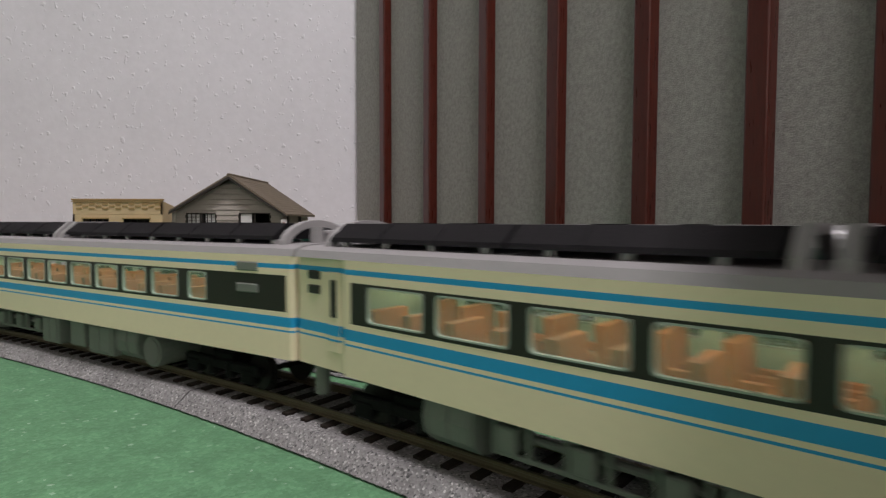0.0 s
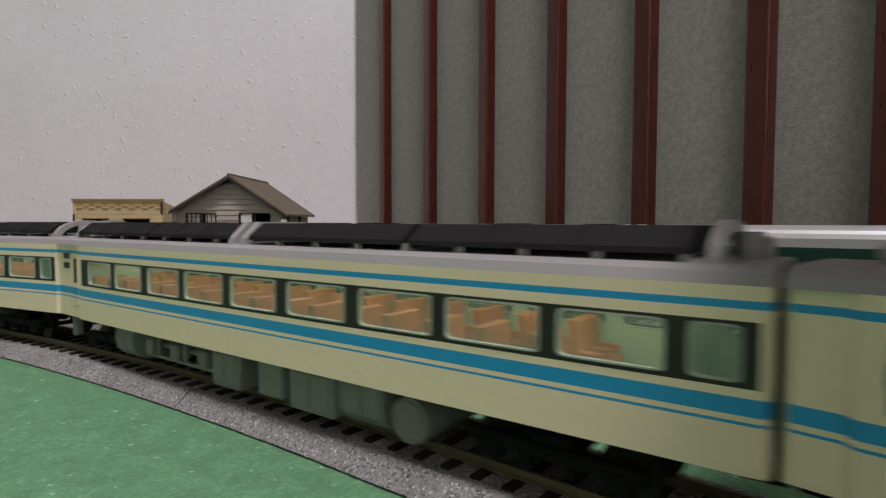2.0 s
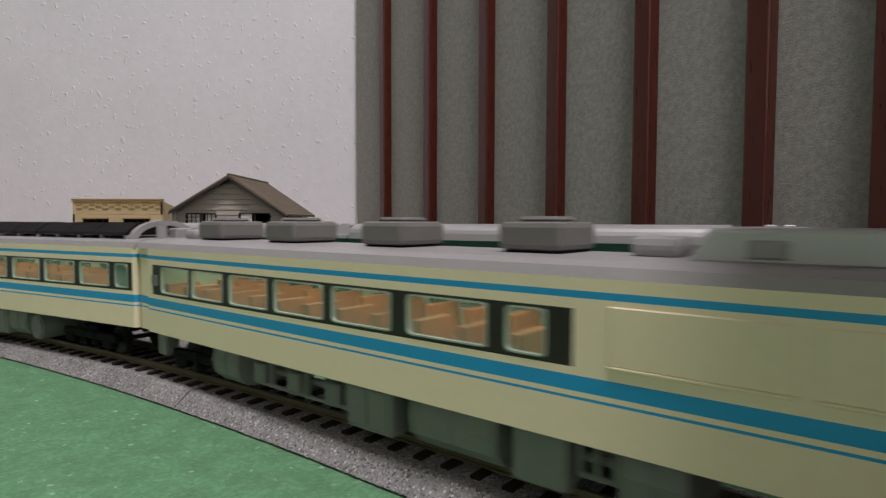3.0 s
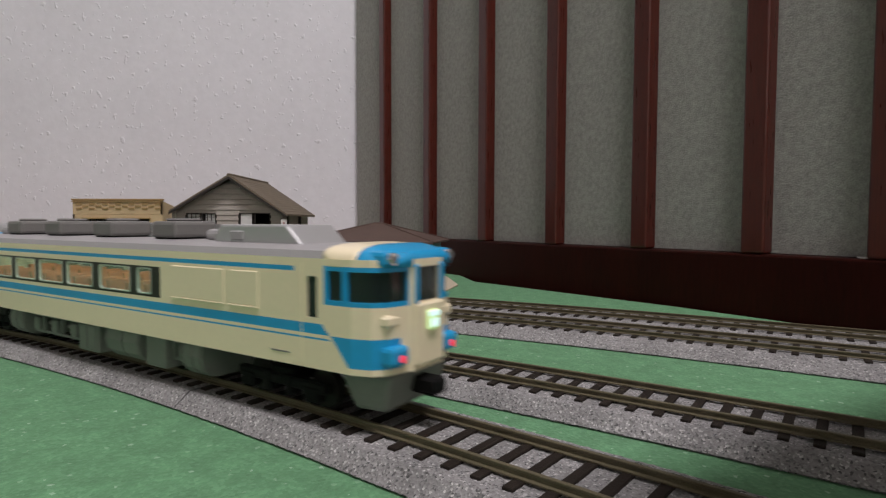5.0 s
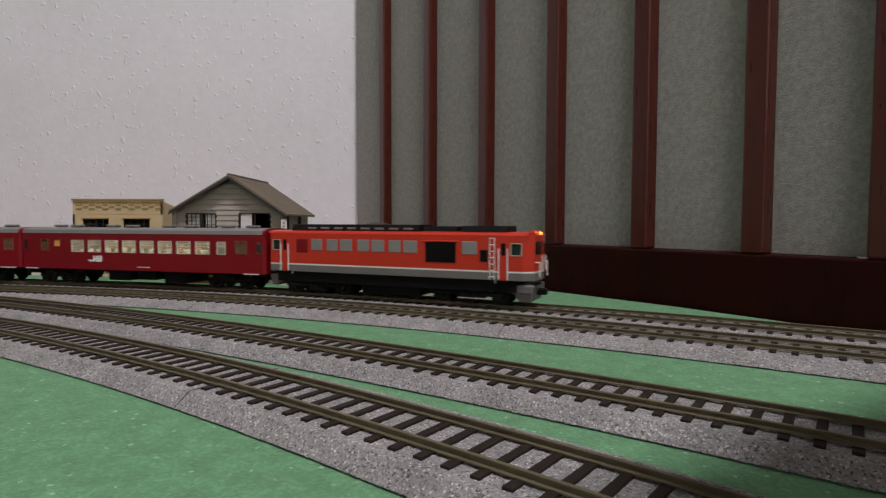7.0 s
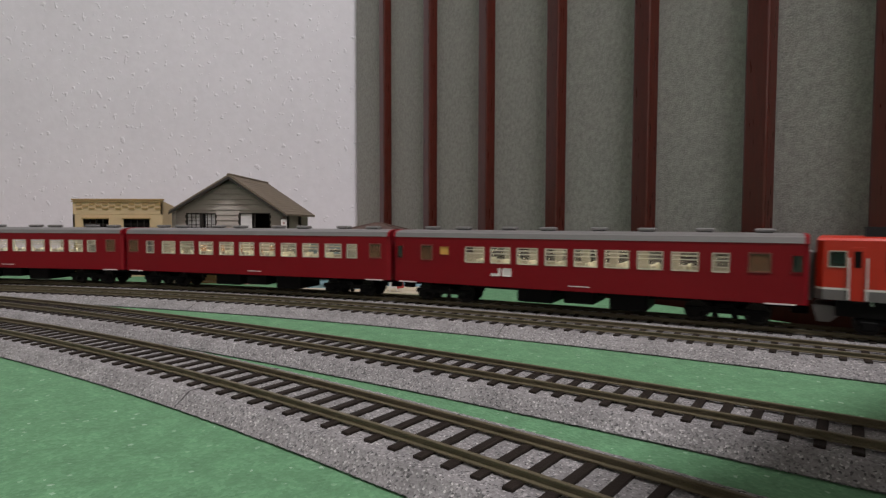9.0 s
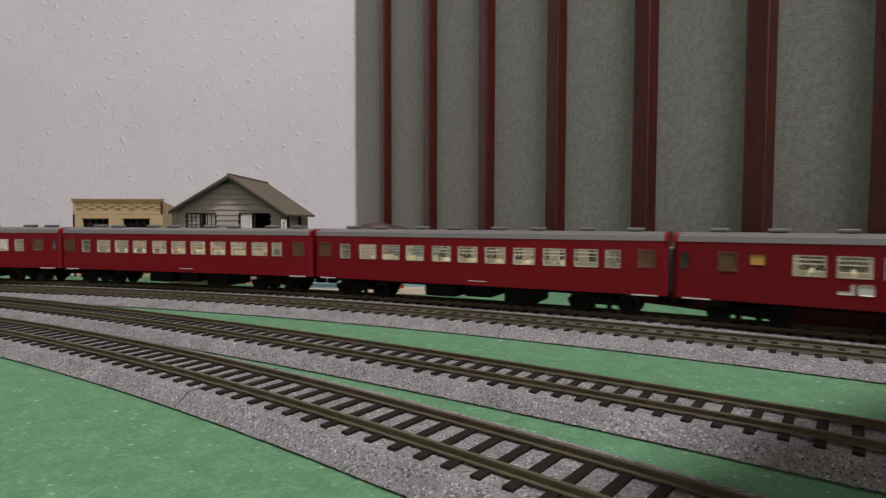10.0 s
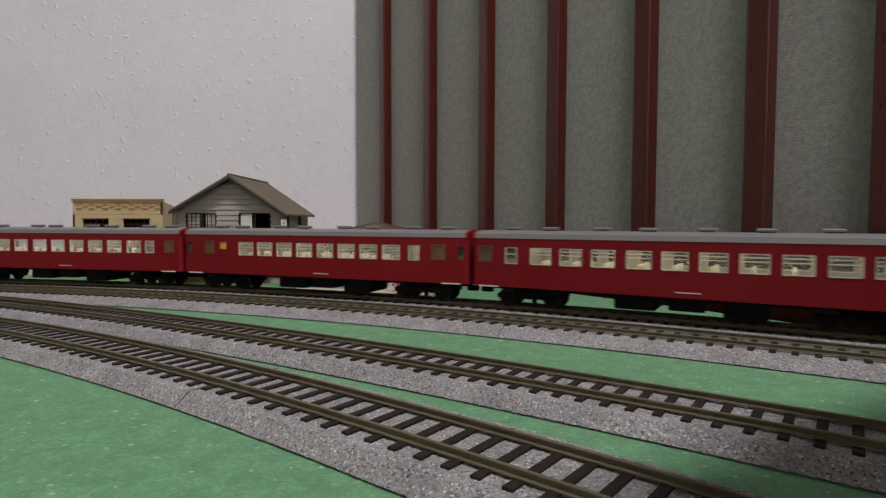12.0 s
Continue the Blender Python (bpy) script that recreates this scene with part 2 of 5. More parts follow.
def ballast(name, bed, s0, s1, parent):
    """The bed of stones: its outline carried along the track, every point pushed about by half a stone near the camera."""
    rng = random.Random(name)
    edge = []
    for (a, b), (c, d) in zip(bed, bed[1:] + bed[:1]):
        n = 1 if b == 0 and d == 0 else max(1, int(math.hypot(c - a, d - b) / 0.85))
        edge += [(a + (c - a) * k / n, b + (d - b) * k / n) for k in range(n)]
    stations, s = [], s0
    while s < s1:
        stations.append(s)
        s += 0.95 if -190 < s < 330 else 12.0
    stations.append(s1)
    verts, faces, k = [], [], len(edge)
    for i, s in enumerate(stations):
        amount = 0.17 if -190 < s < 330 else 0.0
        for o, z in edge:
            j = amount if z > 0.3 else 0.0
            pt = on_track(name, s + rng.uniform(-j, j), o + rng.uniform(-j, j), z + rng.uniform(-j, 0.45 * j))[0]
            verts.append(pt * MM)
        if i:
            base = (i - 1) * k
            faces += [(base + q, base + (q + 1) % k, base + k + (q + 1) % k, base + k + q) for q in range(k)]
    faces += [tuple(range(k)), tuple((len(stations) - 1) * k + q for q in range(k - 1, -1, -1))]
    me = bpy.data.meshes.new("ballast_bed")
    me.from_pydata(verts, [], faces)
    me.materials.append(M_BALLAST)
    ob = new("ballast_bed", me)
    ob.parent = parent


def track(name, s0, s1, near, far, pitch, label, joints=()):
    root = tagged(new("railway_track"), label, "railway track", "tracks of the layout")
    top = RT - 2.75
    bed = [(-near + 0.9, 0.0), (far - 0.9, 0.0), (far - 0.9, 0.5), (far, 0.7), (far - 0.5, 1.1), (17.5, top - 0.2), (16.5, top), (-16.5, top), (-17.5, top - 0.2), (-near + 0.5, 1.1), (-near, 0.7), (-near + 0.9, 0.5)]
    if name in ("three", "four"):
        bed = [(-near + 0.9, 0.0), (far, 0.0), (far, top), (-16.5, top), (-17.5, top - 0.2), (-near + 0.5, 1.1), (-near, 0.7), (-near + 0.9, 0.5)] if name == "three" else bed
    ballast(name, bed, s0, s1, root)
    for o in (-8.25 - 0.5, 8.25 + 0.5):
        sweep("rail", name, [(a + o, b) for a, b in RAIL], s0, s1, 8, M_RAIL, root, zlift=RT)
    for j in joints:
        seam = sweep("bed_joint", name, [(a, b + 0.22 if b > 0.4 else b) for a, b in bed], j, j + 0.35, 0.35, M_JOINT, root)
        for o in (-8.75, 8.75):
            sweep("rail_joiner", name, [(a * 1.25 + o, b if b < -0.7 else -0.7) for a, b in RAIL], j - 4, j + 4, 4, M_RAIL, root, zlift=RT)
    tie = None
    s, count = s0, 0
    verts, faces = [], []
    while s < s1:
        pt, a = on_track(name, s)
        m = pose(pt.x * MM, pt.y * MM, 0, 0, 0, a)
        if -330 < s < 330 and count < 300:
            if tie is None:
                tie = part("sleeper", box(-1.3, 1.3, -14.2, 14.2, top - 0.6, RT - 2.05, 0.2), M_SLEEPER, root)
                tie.matrix_basis = m
            else:
                again(tie, m)
            count += 1
        else:
            k = len(verts)
            verts += [m @ Vector((x * MM, y * MM, z * MM)) for x in (-1.3, 1.3) for y in (-14.2, 14.2) for z in (top - 0.6, RT - 2.05)]
            faces += [[k + i for i in f] for f in ((0, 1, 3, 2), (4, 6, 7, 5), (0, 4, 5, 1), (2, 3, 7, 6), (1, 5, 7, 3))]
        s += pitch
    me = bpy.data.meshes.new("sleepers")
    me.from_pydata(verts, [], faces)
    me.materials.append(M_SLEEPER)
    rest = new("sleepers", me)
    rest.parent = root
    rest["kind"] = "stuff"
    return root


track("one", -3050, 1180, 22.5, 21, 8.1, "curved model railway track on grey ballast beside the green lawn", (-88,))
track("two", -3050, 760, 22.5, 22.5, 7.6, "curved model railway track on grey ballast, always empty")
track("three", -3050, 860, 26, 22.7, 8.1, "curved grey-ballasted model track, running beside the red train's track", (-172, 44))
track("four", -3050, 1000, 22.6, 22, 8.1, "curved grey-ballasted model track carrying the red train", (-200, 70))


# ---- trains: materials ----
M_CREAM = mat("cream_plastic", (0.90, 0.785, 0.56), 0.34, 0, 0.03, 40, 600, 0.03, coat=0.2)
M_BLUE = mat("blue_stripe", (0.014, 0.34, 0.68), 0.34, 0, 0.04, 40, 600, 0.03, coat=0.2)
M_BAND = mat("dark_window_band", (0.018, 0.015, 0.012), 0.4, 0, 0.1, 60, 900, 0.03)
M_ROOF = mat("grey_roof_plastic", (0.34, 0.33, 0.34), 0.42, 0, 0.05, 60, 900, 0.06)
M_ACGREY = mat("dark_grey_plastic", (0.17, 0.165, 0.16), 0.55, 0, 0.08, 60, 900, 0.1)
M_RADIATOR = mat("black_radiator", (0.011, 0.010, 0.012), 0.75, 0, 0.2, 120, 1800, 0.3, spec=0.2)
M_UNDER = mat("underfloor_grey", (0.18, 0.195, 0.175), 0.6, 0, 0.1, 80, 900, 0.1)
M_BLACK = mat("black_plastic", (0.006, 0.006, 0.006), 0.7, 0, 0.2, 100, 900, 0.1, spec=0.12)
M_WHEEL = mat("blackened_wheel", (0.02, 0.018, 0.016), 0.5, 0.5, 0.2, 100, 900, 0.1)
M_SILVER = mat("silver_paint", (0.52, 0.52, 0.535), 0.42, 0.55, 0.04, 60, 900, 0.03)
M_GLASS = mat("window_glazing", (0.50, 0.76, 0.64), 0.1, 0, 0.02, 60, 900, 0, alpha=0.14)
M_CLEAR = mat("clear_window_glazing", (0.7, 0.68, 0.6), 0.1, 0, 0.02, 60, 900, 0, alpha=0.08)
M_DARKGLASS = mat("smoked_cab_glass", (0.02, 0.03, 0.03), 0.06, 0, 0.02, 60, 900, 0, alpha=0.6)
M_DOORFRAME = mat("brown_door_sash", (0.17, 0.06, 0.045), 0.45, 0, 0.06, 60, 900, 0)
M_DOORGLASS = mat("brown_door_glass", (0.16, 0.075, 0.04), 0.15, 0, 0.04, 60, 900, 0, alpha=0.72)
M_RIM = mat("pale_glazing_edge", (0.36, 0.44, 0.38), 0.35, 0, 0.04, 60, 900, 0)
M_SEAT = mat("tan_seat_plastic", (0.52, 0.22, 0.08), 0.55, 0, 0.08, 80, 900, 0.05)
M_CREAMSEAT = mat("cream_bench_plastic", (0.72, 0.68, 0.54), 0.55, 0, 0.08, 80, 900, 0.05)
M_LINING = mat("tan_coach_lining", (0.34, 0.31, 0.25), 0.6, 0, 0.05, 80, 900, 0.03)
M_MINT = mat("mint_interior", (0.42, 0.58, 0.47), 0.6, 0, 0.05, 80, 900, 0.03)
M_LEDS = mat("interior_light_strip", (0.9, 0.85, 0.7), 0.5, 0, 0, 10, 10, 0, emit=(1.0, 0.80, 0.52), power=4.5)
M_REDLEDS = mat("coach_light_strip", (0.9, 0.85, 0.7), 0.5, 0, 0, 10, 10, 0, emit=(1.0, 0.90, 0.70), power=5.5)
M_RED = mat("dark_red_coach_paint", (0.205, 0.004, 0.010), 0.38, 0, 0.05, 40, 700, 0.03, spec=0.3)
# lamplight from inside the van put into the blind's amber colour
M_BLIND = mat("amber_window_blind", (0.72, 0.42, 0.10), 0.6, 0, 0.05, 60, 900, 0)
M_COACHROOF = mat("grey_coach_roof", (0.175, 0.172, 0.17), 0.5, 0, 0.06, 60, 900, 0.06)
M_FRAME = mat("aluminium_sash", (0.55, 0.52, 0.45), 0.4, 0.3, 0.05, 60, 900, 0)
M_ORANGE = mat("orange_red_loco_paint", (0.56, 0.030, 0.012), 0.34, 0, 0.04, 40, 700, 0.03, coat=0.15)
M_LOCOGREY = mat("loco_skirt_grey", (0.16, 0.155, 0.15), 0.5, 0, 0.06, 60, 900, 0.06)
M_WHITE = mat("white_line_paint", (0.8, 0.78, 0.74), 0.4, 0, 0.04, 60, 900, 0.02)
M_LOUVRE = mat("grey_louvre_pane", (0.25, 0.25, 0.245), 0.5, 0.1, 0.08, 80, 1200, 0.15)
M_GREENCAR = mat("dark_green_coach_paint", (0.006, 0.045, 0.034), 0.3, 0, 0.05, 40, 700, 0.03, coat=0.2)
M_AMBER = mat("amber_head_lamp", (0.9, 0.5, 0.15), 0.3, 0, 0, 10, 10, 0, emit=(1.0, 0.42, 0.07), power=4)
M_TAIL = mat("red_tail_lamp", (0.8, 0.05, 0.06), 0.3, 0, 0, 10, 10, 0, emit=(1.0, 0.06, 0.12), power=0.6)
M_BOARD = mat("lit_train_name_board", (0.8, 0.9, 0.6), 0.4, 0, 0, 10, 10, 0, emit=(0.62, 1.0, 0.38), power=0.42)
M_BOARDMARK = mat("pale_mark_on_board", (0.8, 0.9, 0.9), 0.4, 0, 0, 10, 10, 0, emit=(0.6, 1.0, 0.95), power=0.8)
M_CHROME = mat("chrome_lamp_rim", (0.7, 0.7, 0.72), 0.2, 1.0, 0.03, 60, 900, 0)


# ---- trains: builders (x along the vehicle, -y the side towards the lawn, z from the rail top; mm) ----
def shell(path, zs, holes, paint, thick, lining=None):
    """A wall along a plan path, with real openings. holes: (u0, u1, z0, z1); paint(u, z) gives the material slot."""
    pts = [Vector((x, y)) for x, y in path]
    acc = [0.0]
    for a, b in zip(pts, pts[1:]):
        acc.append(acc[-1] + (b - a).length)
    us = sorted({round(u, 3) for u in acc} | {round(h[i], 3) for h in holes for i in (0, 1)})
    zz = sorted({round(z, 3) for z in zs} | {round(h[i], 3) for h in holes for i in (2, 3)})
    normals = []
    for i in range(len(pts)):
        d0 = (pts[i] - pts[i - 1]).normalized() if i else (pts[1] - pts[0]).normalized()
        d1 = (pts[i + 1] - pts[i]).normalized() if i + 1 < len(pts) else d0
        t = (d0 + d1).normalized()
        normals.append(Vector((-t.y, t.x)) / max(0.5, t.dot(d0)))

    def at(u):
        for i in range(len(pts) - 1):
            if u <= acc[i + 1] + 1e-6:
                f = (u - acc[i]) / (acc[i + 1] - acc[i])
                return pts[i].lerp(pts[i + 1], f), normals[i].lerp(normals[i + 1], f)
        return pts[-1], normals[-1]
    bm = bmesh.new()
    out, inn = {}, {}
    for i, u in enumerate(us):
        q, n = at(u)
        w = q + n * thick
        for j, z in enumerate(zz):
            out[i, j] = bm.verts.new((q.x * MM, q.y * MM, z * MM))
            inn[i, j] = bm.verts.new((w.x * MM, w.y * MM, z * MM))

    def solid(i, j):
        if not (0 <= i < len(us) - 1 and 0 <= j < len(zz) - 1):
            return False
        u, z = (us[i] + us[i + 1]) / 2, (zz[j] + zz[j + 1]) / 2
        return not any(h[0] < u < h[1] and h[2] < z < h[3] for h in holes)
    for i in range(len(us) - 1):
        for j in range(len(zz) - 1):
            if not solid(i, j):
                continue
            k = paint((us[i] + us[i + 1]) / 2, (zz[j] + zz[j + 1]) / 2)
            fs = [bm.faces.new((out[i, j], out[i + 1, j], out[i + 1, j + 1], out[i, j + 1])),
                  bm.faces.new((inn[i, j + 1], inn[i + 1, j + 1], inn[i + 1, j], inn[i, j]))]
            if not solid(i - 1, j):
                fs.append(bm.faces.new((inn[i, j], out[i, j], out[i, j + 1], inn[i, j + 1])))
            if not solid(i + 1, j):
                fs.append(bm.faces.new((out[i + 1, j], inn[i + 1, j], inn[i + 1, j + 1], out[i + 1, j + 1])))
            if not solid(i, j - 1):
                fs.append(bm.faces.new((out[i, j], inn[i, j], inn[i + 1, j], out[i + 1, j])))
            if not solid(i, j + 1):
                fs.append(bm.faces.new((inn[i, j + 1], out[i, j + 1], out[i + 1, j + 1], inn[i + 1, j + 1])))
            for f in fs:
                f.material_index = k
            if lining is not None:
                fs[1].material_index = lining
    for v in [v for v in bm.verts if not v.link_faces]:
        bm.verts.remove(v)
    return bm


def rounded(w, h, r, n=4):
    pts = []
    for cx, cz, a0 in ((w / 2 - r, h / 2 - r, 0), (-w / 2 + r, h / 2 - r, 90), (-w / 2 + r, -h / 2 + r, 180), (w / 2 - r, -h / 2 + r, 270)):
        for i in range(n + 1):
            a = radians(a0 + 90 * i / n)
            pts.append((cx + r * math.cos(a), cz + r * math.sin(a)))
    return pts


def ring(w, h, rim, r, t):
    """A window frame: rounded opening in a rounded rim, t deep in y."""
    o, i = rounded(w + 2 * rim, h + 2 * rim, r + rim * 0.5), rounded(w, h, r)
    bm = bmesh.new()
    lay = [[bm.verts.new((x * MM, y * MM, z * MM)) for x, z in p] for p, y in ((o, -t), (i, -t), (i, t), (o, t))]
    n = len(o)
    for a, b in ((0, 1), (1, 2), (2, 3), (3, 0)):
        for k in range(n):
            bm.faces.new((lay[a][k], lay[a][(k + 1) % n], lay[b][(k + 1) % n], lay[b][k]))
    bmesh.ops.recalc_face_normals(bm, faces=bm.faces)
    return bm


PIECES = {}


def window(parent, x, y, z, w, h, rim, r, frame_mat, glass, turn=0.0, name="window", bars=0):
    """A framed pane; alike ones share their meshes."""
    key = (name, round(w, 1), round(h, 1), rim, r, frame_mat.name, glass.name, bars)
    if key not in PIECES:
        f = part(name, ring(w, h, rim, r, 0.55), frame_mat, parent)
        bm = prism(rounded(w + 0.2, h + 0.2, r), -0.12, 0.12)
        p = part("pane", bm, glass, f)
        p.visible_shadow = False
        if bars:
            for k in range(bars):
                part("sash_bar", box(-w / 2, w / 2, -0.3, 0.3, h * (0.08 + 0.24 * k), h * (0.08 + 0.24 * k) + 0.55), frame_mat, f)
        PIECES[key] = f
        ob = f
    else:
        src = PIECES[key]
        ob = again(src, Matrix(), name)
        ob.parent = parent
        for c in src.children:
            o = again(c, Matrix())
            o.parent = ob
            o.visible_shadow = c.visible_shadow
    ob.matrix_basis = pose(x * MM, y * MM, z * MM, 0, 0, turn)
    return ob


def roof_profile(hw, z0, z1, r=5.0, n=7):
    """Half-ellipse shoulders and a flat-ish crown, as (y, z) from one eave to the other."""
    pts = []
    for i in range(n + 1):
        a = math.pi * (1 - i / n)
        c, s = math.cos(a), math.sin(a)
        pts.append((hw * math.copysign(abs(c) ** 0.55, c), z0 + (z1 - z0) * abs(s) ** 0.62))
    return pts


def shared(key, maker, material, parent, name, m, label=""):
    """A part whose mesh is made once and used again."""
    if key not in PIECES:
        PIECES[key] = part(name, maker(), material, parent, label)
        ob = PIECES[key]
    else:
        ob = again(PIECES[key], Matrix(), name)
        ob.parent = parent
        if label:
            ob["label"] = label
    ob.matrix_basis = m
    return ob


def bogie(parent, x, axles=(-14, 14), turn=0.0, r=5.4, wide=13.5):
    b = shared(("bogie", axles, wide), lambda: bogie_frame(axles, wide), M_BLACK, parent, "bogie", pose(x * MM, 0, 0, 0, 0, turn))
    for a in axles:
        def make():
            bm = rod((0, -8.6, 0), (0, -7.2, 0), r, 20)
            add_cyl(bm, (0, 7.2, 0), (0, 8.6, 0), r, 20)
            add_cyl(bm, (0, -7.2, 0), (0, -6.6, 0), r + 0.7, 20)
            add_cyl(bm, (0, 6.6, 0), (0, 7.2, 0), r + 0.7, 20)
            add_cyl(bm, (0, -12, 0), (0, 12, 0), 1.0, 8)
            return bm
        shared(("wheels", r), make, M_WHEEL, b, "wheelset", pose(a * MM, 0, r * MM))
    return b


def bogie_frame(axles, wide):
    bm = bmesh.new()
    lo, hi = min(axles), max(axles)
    for s in (-1, 1):
        y0, y1 = sorted((s * (wide - 2.6), s * wide))
        add_box(bm, lo - 5, hi + 5, y0, y1, 5.2, 8.2, 0.5)
        for a in axles:
            add_box(bm, a - 3.2, a + 3.2, y0 - 0.4, y1 + 0.4, 2.6, 7.0, 0.6)
        for k in (lo + hi) / 2 - 4.5, (lo + hi) / 2 + 4.5:
            add_cyl(bm, (k, s * (wide - 1), 3.2), (k, s * (wide - 1), 8.5), 1.5, 8)
    add_box(bm, (lo + hi) / 2 - 5, (lo + hi) / 2 + 5, -wide + 1, wide - 1, 6, 10.5, 0.6)
    return bm


def seat_mesh():
    """One double seat, seen from the side: cushion, back and armrest, one piece of moulded plastic."""
    bm = bmesh.new()
    add_box(bm, -4.4, 2.6, -6, 6, 0.0, 4.4, 0.8, 0, 2)
    add_prism(bm, [(-5.4, 3.2), (-2.9, 3.2), (-3.9, 12.6), (-6.4, 12.6)], -5.7, 5.7)
    for y in (-6.2, -0.5, 5.2):
        add_box(bm, -3.6, 1.4, y, y + 0.9, 4.4, 6.4, 0.3)
    return bm


def bench_mesh():
    """Facing benches back to back."""
    bm = bmesh.new()
    add_box(bm, -5.2, 5.2, -6, 6, 0.0, 4.8, 0.6)
    add_box(bm, -0.9, 0.9, -6, 6, 4.5, 13.4, 0.5)
    return bm


def ends_and_couplers(root, half, mat_gangway=None, z=11.0, wide=9, top=36, reach=1.6):
    for s in (-1, 1):
        a, b = sorted((s * (half - 1.0), s * (half + reach)))
        part("gangway", box(a, b, -wide, wide, z + 3, top, 0.6), mat_gangway or M_BLACK, root)
        a, b = sorted((s * (half - 6), s * (half + 1.4)))
        part("coupler", box(a, b, -2, 2, 6.5, 10, 0.5), M_BLACK, root)


# cream and blue railcars
BLUE_Z = [13.4, 21.0, 21.5, 22.4, 25.1, 26.5, 36.5, 38.35, 39.6, 41.8]


def blue_paint(band):
    def paint(u, z):
        if 21.0 < z < 21.5 or 22.4 < z < 25.1:
            return 1
        if 38.35 < z < 39.6:
            return 1
        if 26.5 < z < 36.5 and band[0] < u < band[1]:
            return 2
        return 0
    return paint


UNDER_MID = [("drum", -81, -67, 2.2), ("rack", -64, -22, 4.5), ("box", -20, -6, 2.2), ("box", 2.5, 13, 3.2), ("box", 16, 33, 2.0), ("drum", 35, 49.5, 2.0)]
UNDER_CAB = [("drum", -80, -66, 2.2), ("rack", -62, -22, 4.5), ("box", -20, -5, 2.2), ("drum", 0.5, 23, 2.0), ("box", 26, 37.5, 2.4), ("rack", 38.5, 46, 5.5), ("drum", 47, 58, 2.0)]


def underfloor(root, gear, material, tank=None):
    for kind, x0, x1, z in gear:
        if kind == "box":
            b = part("equipment_box", box(x0, x1, -15.6, 15.6, z, 13.5, 0.7, 2), material, root)
            if x1 - x0 > 12:
                part("box_lid", box(x0 + 1.4, (x0 + x1) / 2 - 0.4, -16.0, -15.3, z + 1.3, 12.4, 0.25), material, b)
                part("box_lid", box((x0 + x1) / 2 + 0.4, x1 - 1.4, -16.0, -15.3, z + 1.3, 12.4, 0.25), material, b)
        elif kind == "drum":
            side = [(-13.0, 13.5), (-15.6, 12.4), (-16.2, 9.0), (-15.4, 5.2), (-12.6, z + 0.5), (-9.5, z)]
            b = part("round_tank", prism(side + [(-y, q) for y, q in side[::-1]], x0, x1, "x"), material, root, "round-bottomed tank")
            for x in (x0 + 0.9, (x0 + x1) / 2, x1 - 1.3):
                part("tank_strap", prism([(y * 1.015, q * 0.99 + 0.1) for y, q in side] + [(-y * 1.015, q * 0.99 + 0.1) for y, q in side[::-1]], x, x + 0.4, "x"), M_ACGREY, b)
        else:
            b = part("pipe_rack", box(x0, x1, -13.2, -12.2, 11.2, 13.4, 0.2), material, root, "open rack of pipes and valves")
            part("lower_bar", box(x0, x1, -13.4, -12.4, z, z + 1.0, 0.2), material, b)
            n = max(2, int((x1 - x0) / 8))
            for k in range(n + 1):
                x = x0 + (x1 - x0 - 0.9) * k / n
                part("hanger", box(x, x + 0.9, -13.6, -12.0, z, 12.0, 0.15), material, b)
                if k < n and k % 2 == 0 and x1 - x0 > 12:
                    part("valve_case", box(x + 1.6, x + 6.4, -14.6, -9.0, z + 1.2, 11.0, 0.6, 2), material, b)
            part("pipe", rod((x0, -11.0, 8.6), (x1, -11.0, 8.6), 0.9, 10), M_ACGREY, b)
    if tank:
        t = part("air_tank", rod((tank, -15.5, 7), (tank, 15.5, 7), 5.2, 20), material, root)
        part("tank_rim", rod((tank, -15.9, 7), (tank, -15.4, 7), 4.3, 20), M_ACGREY, t)
    part("underframe", box(-118, 118, -6, 6, 9.5, 13.6, 0.4), M_BLACK, root)


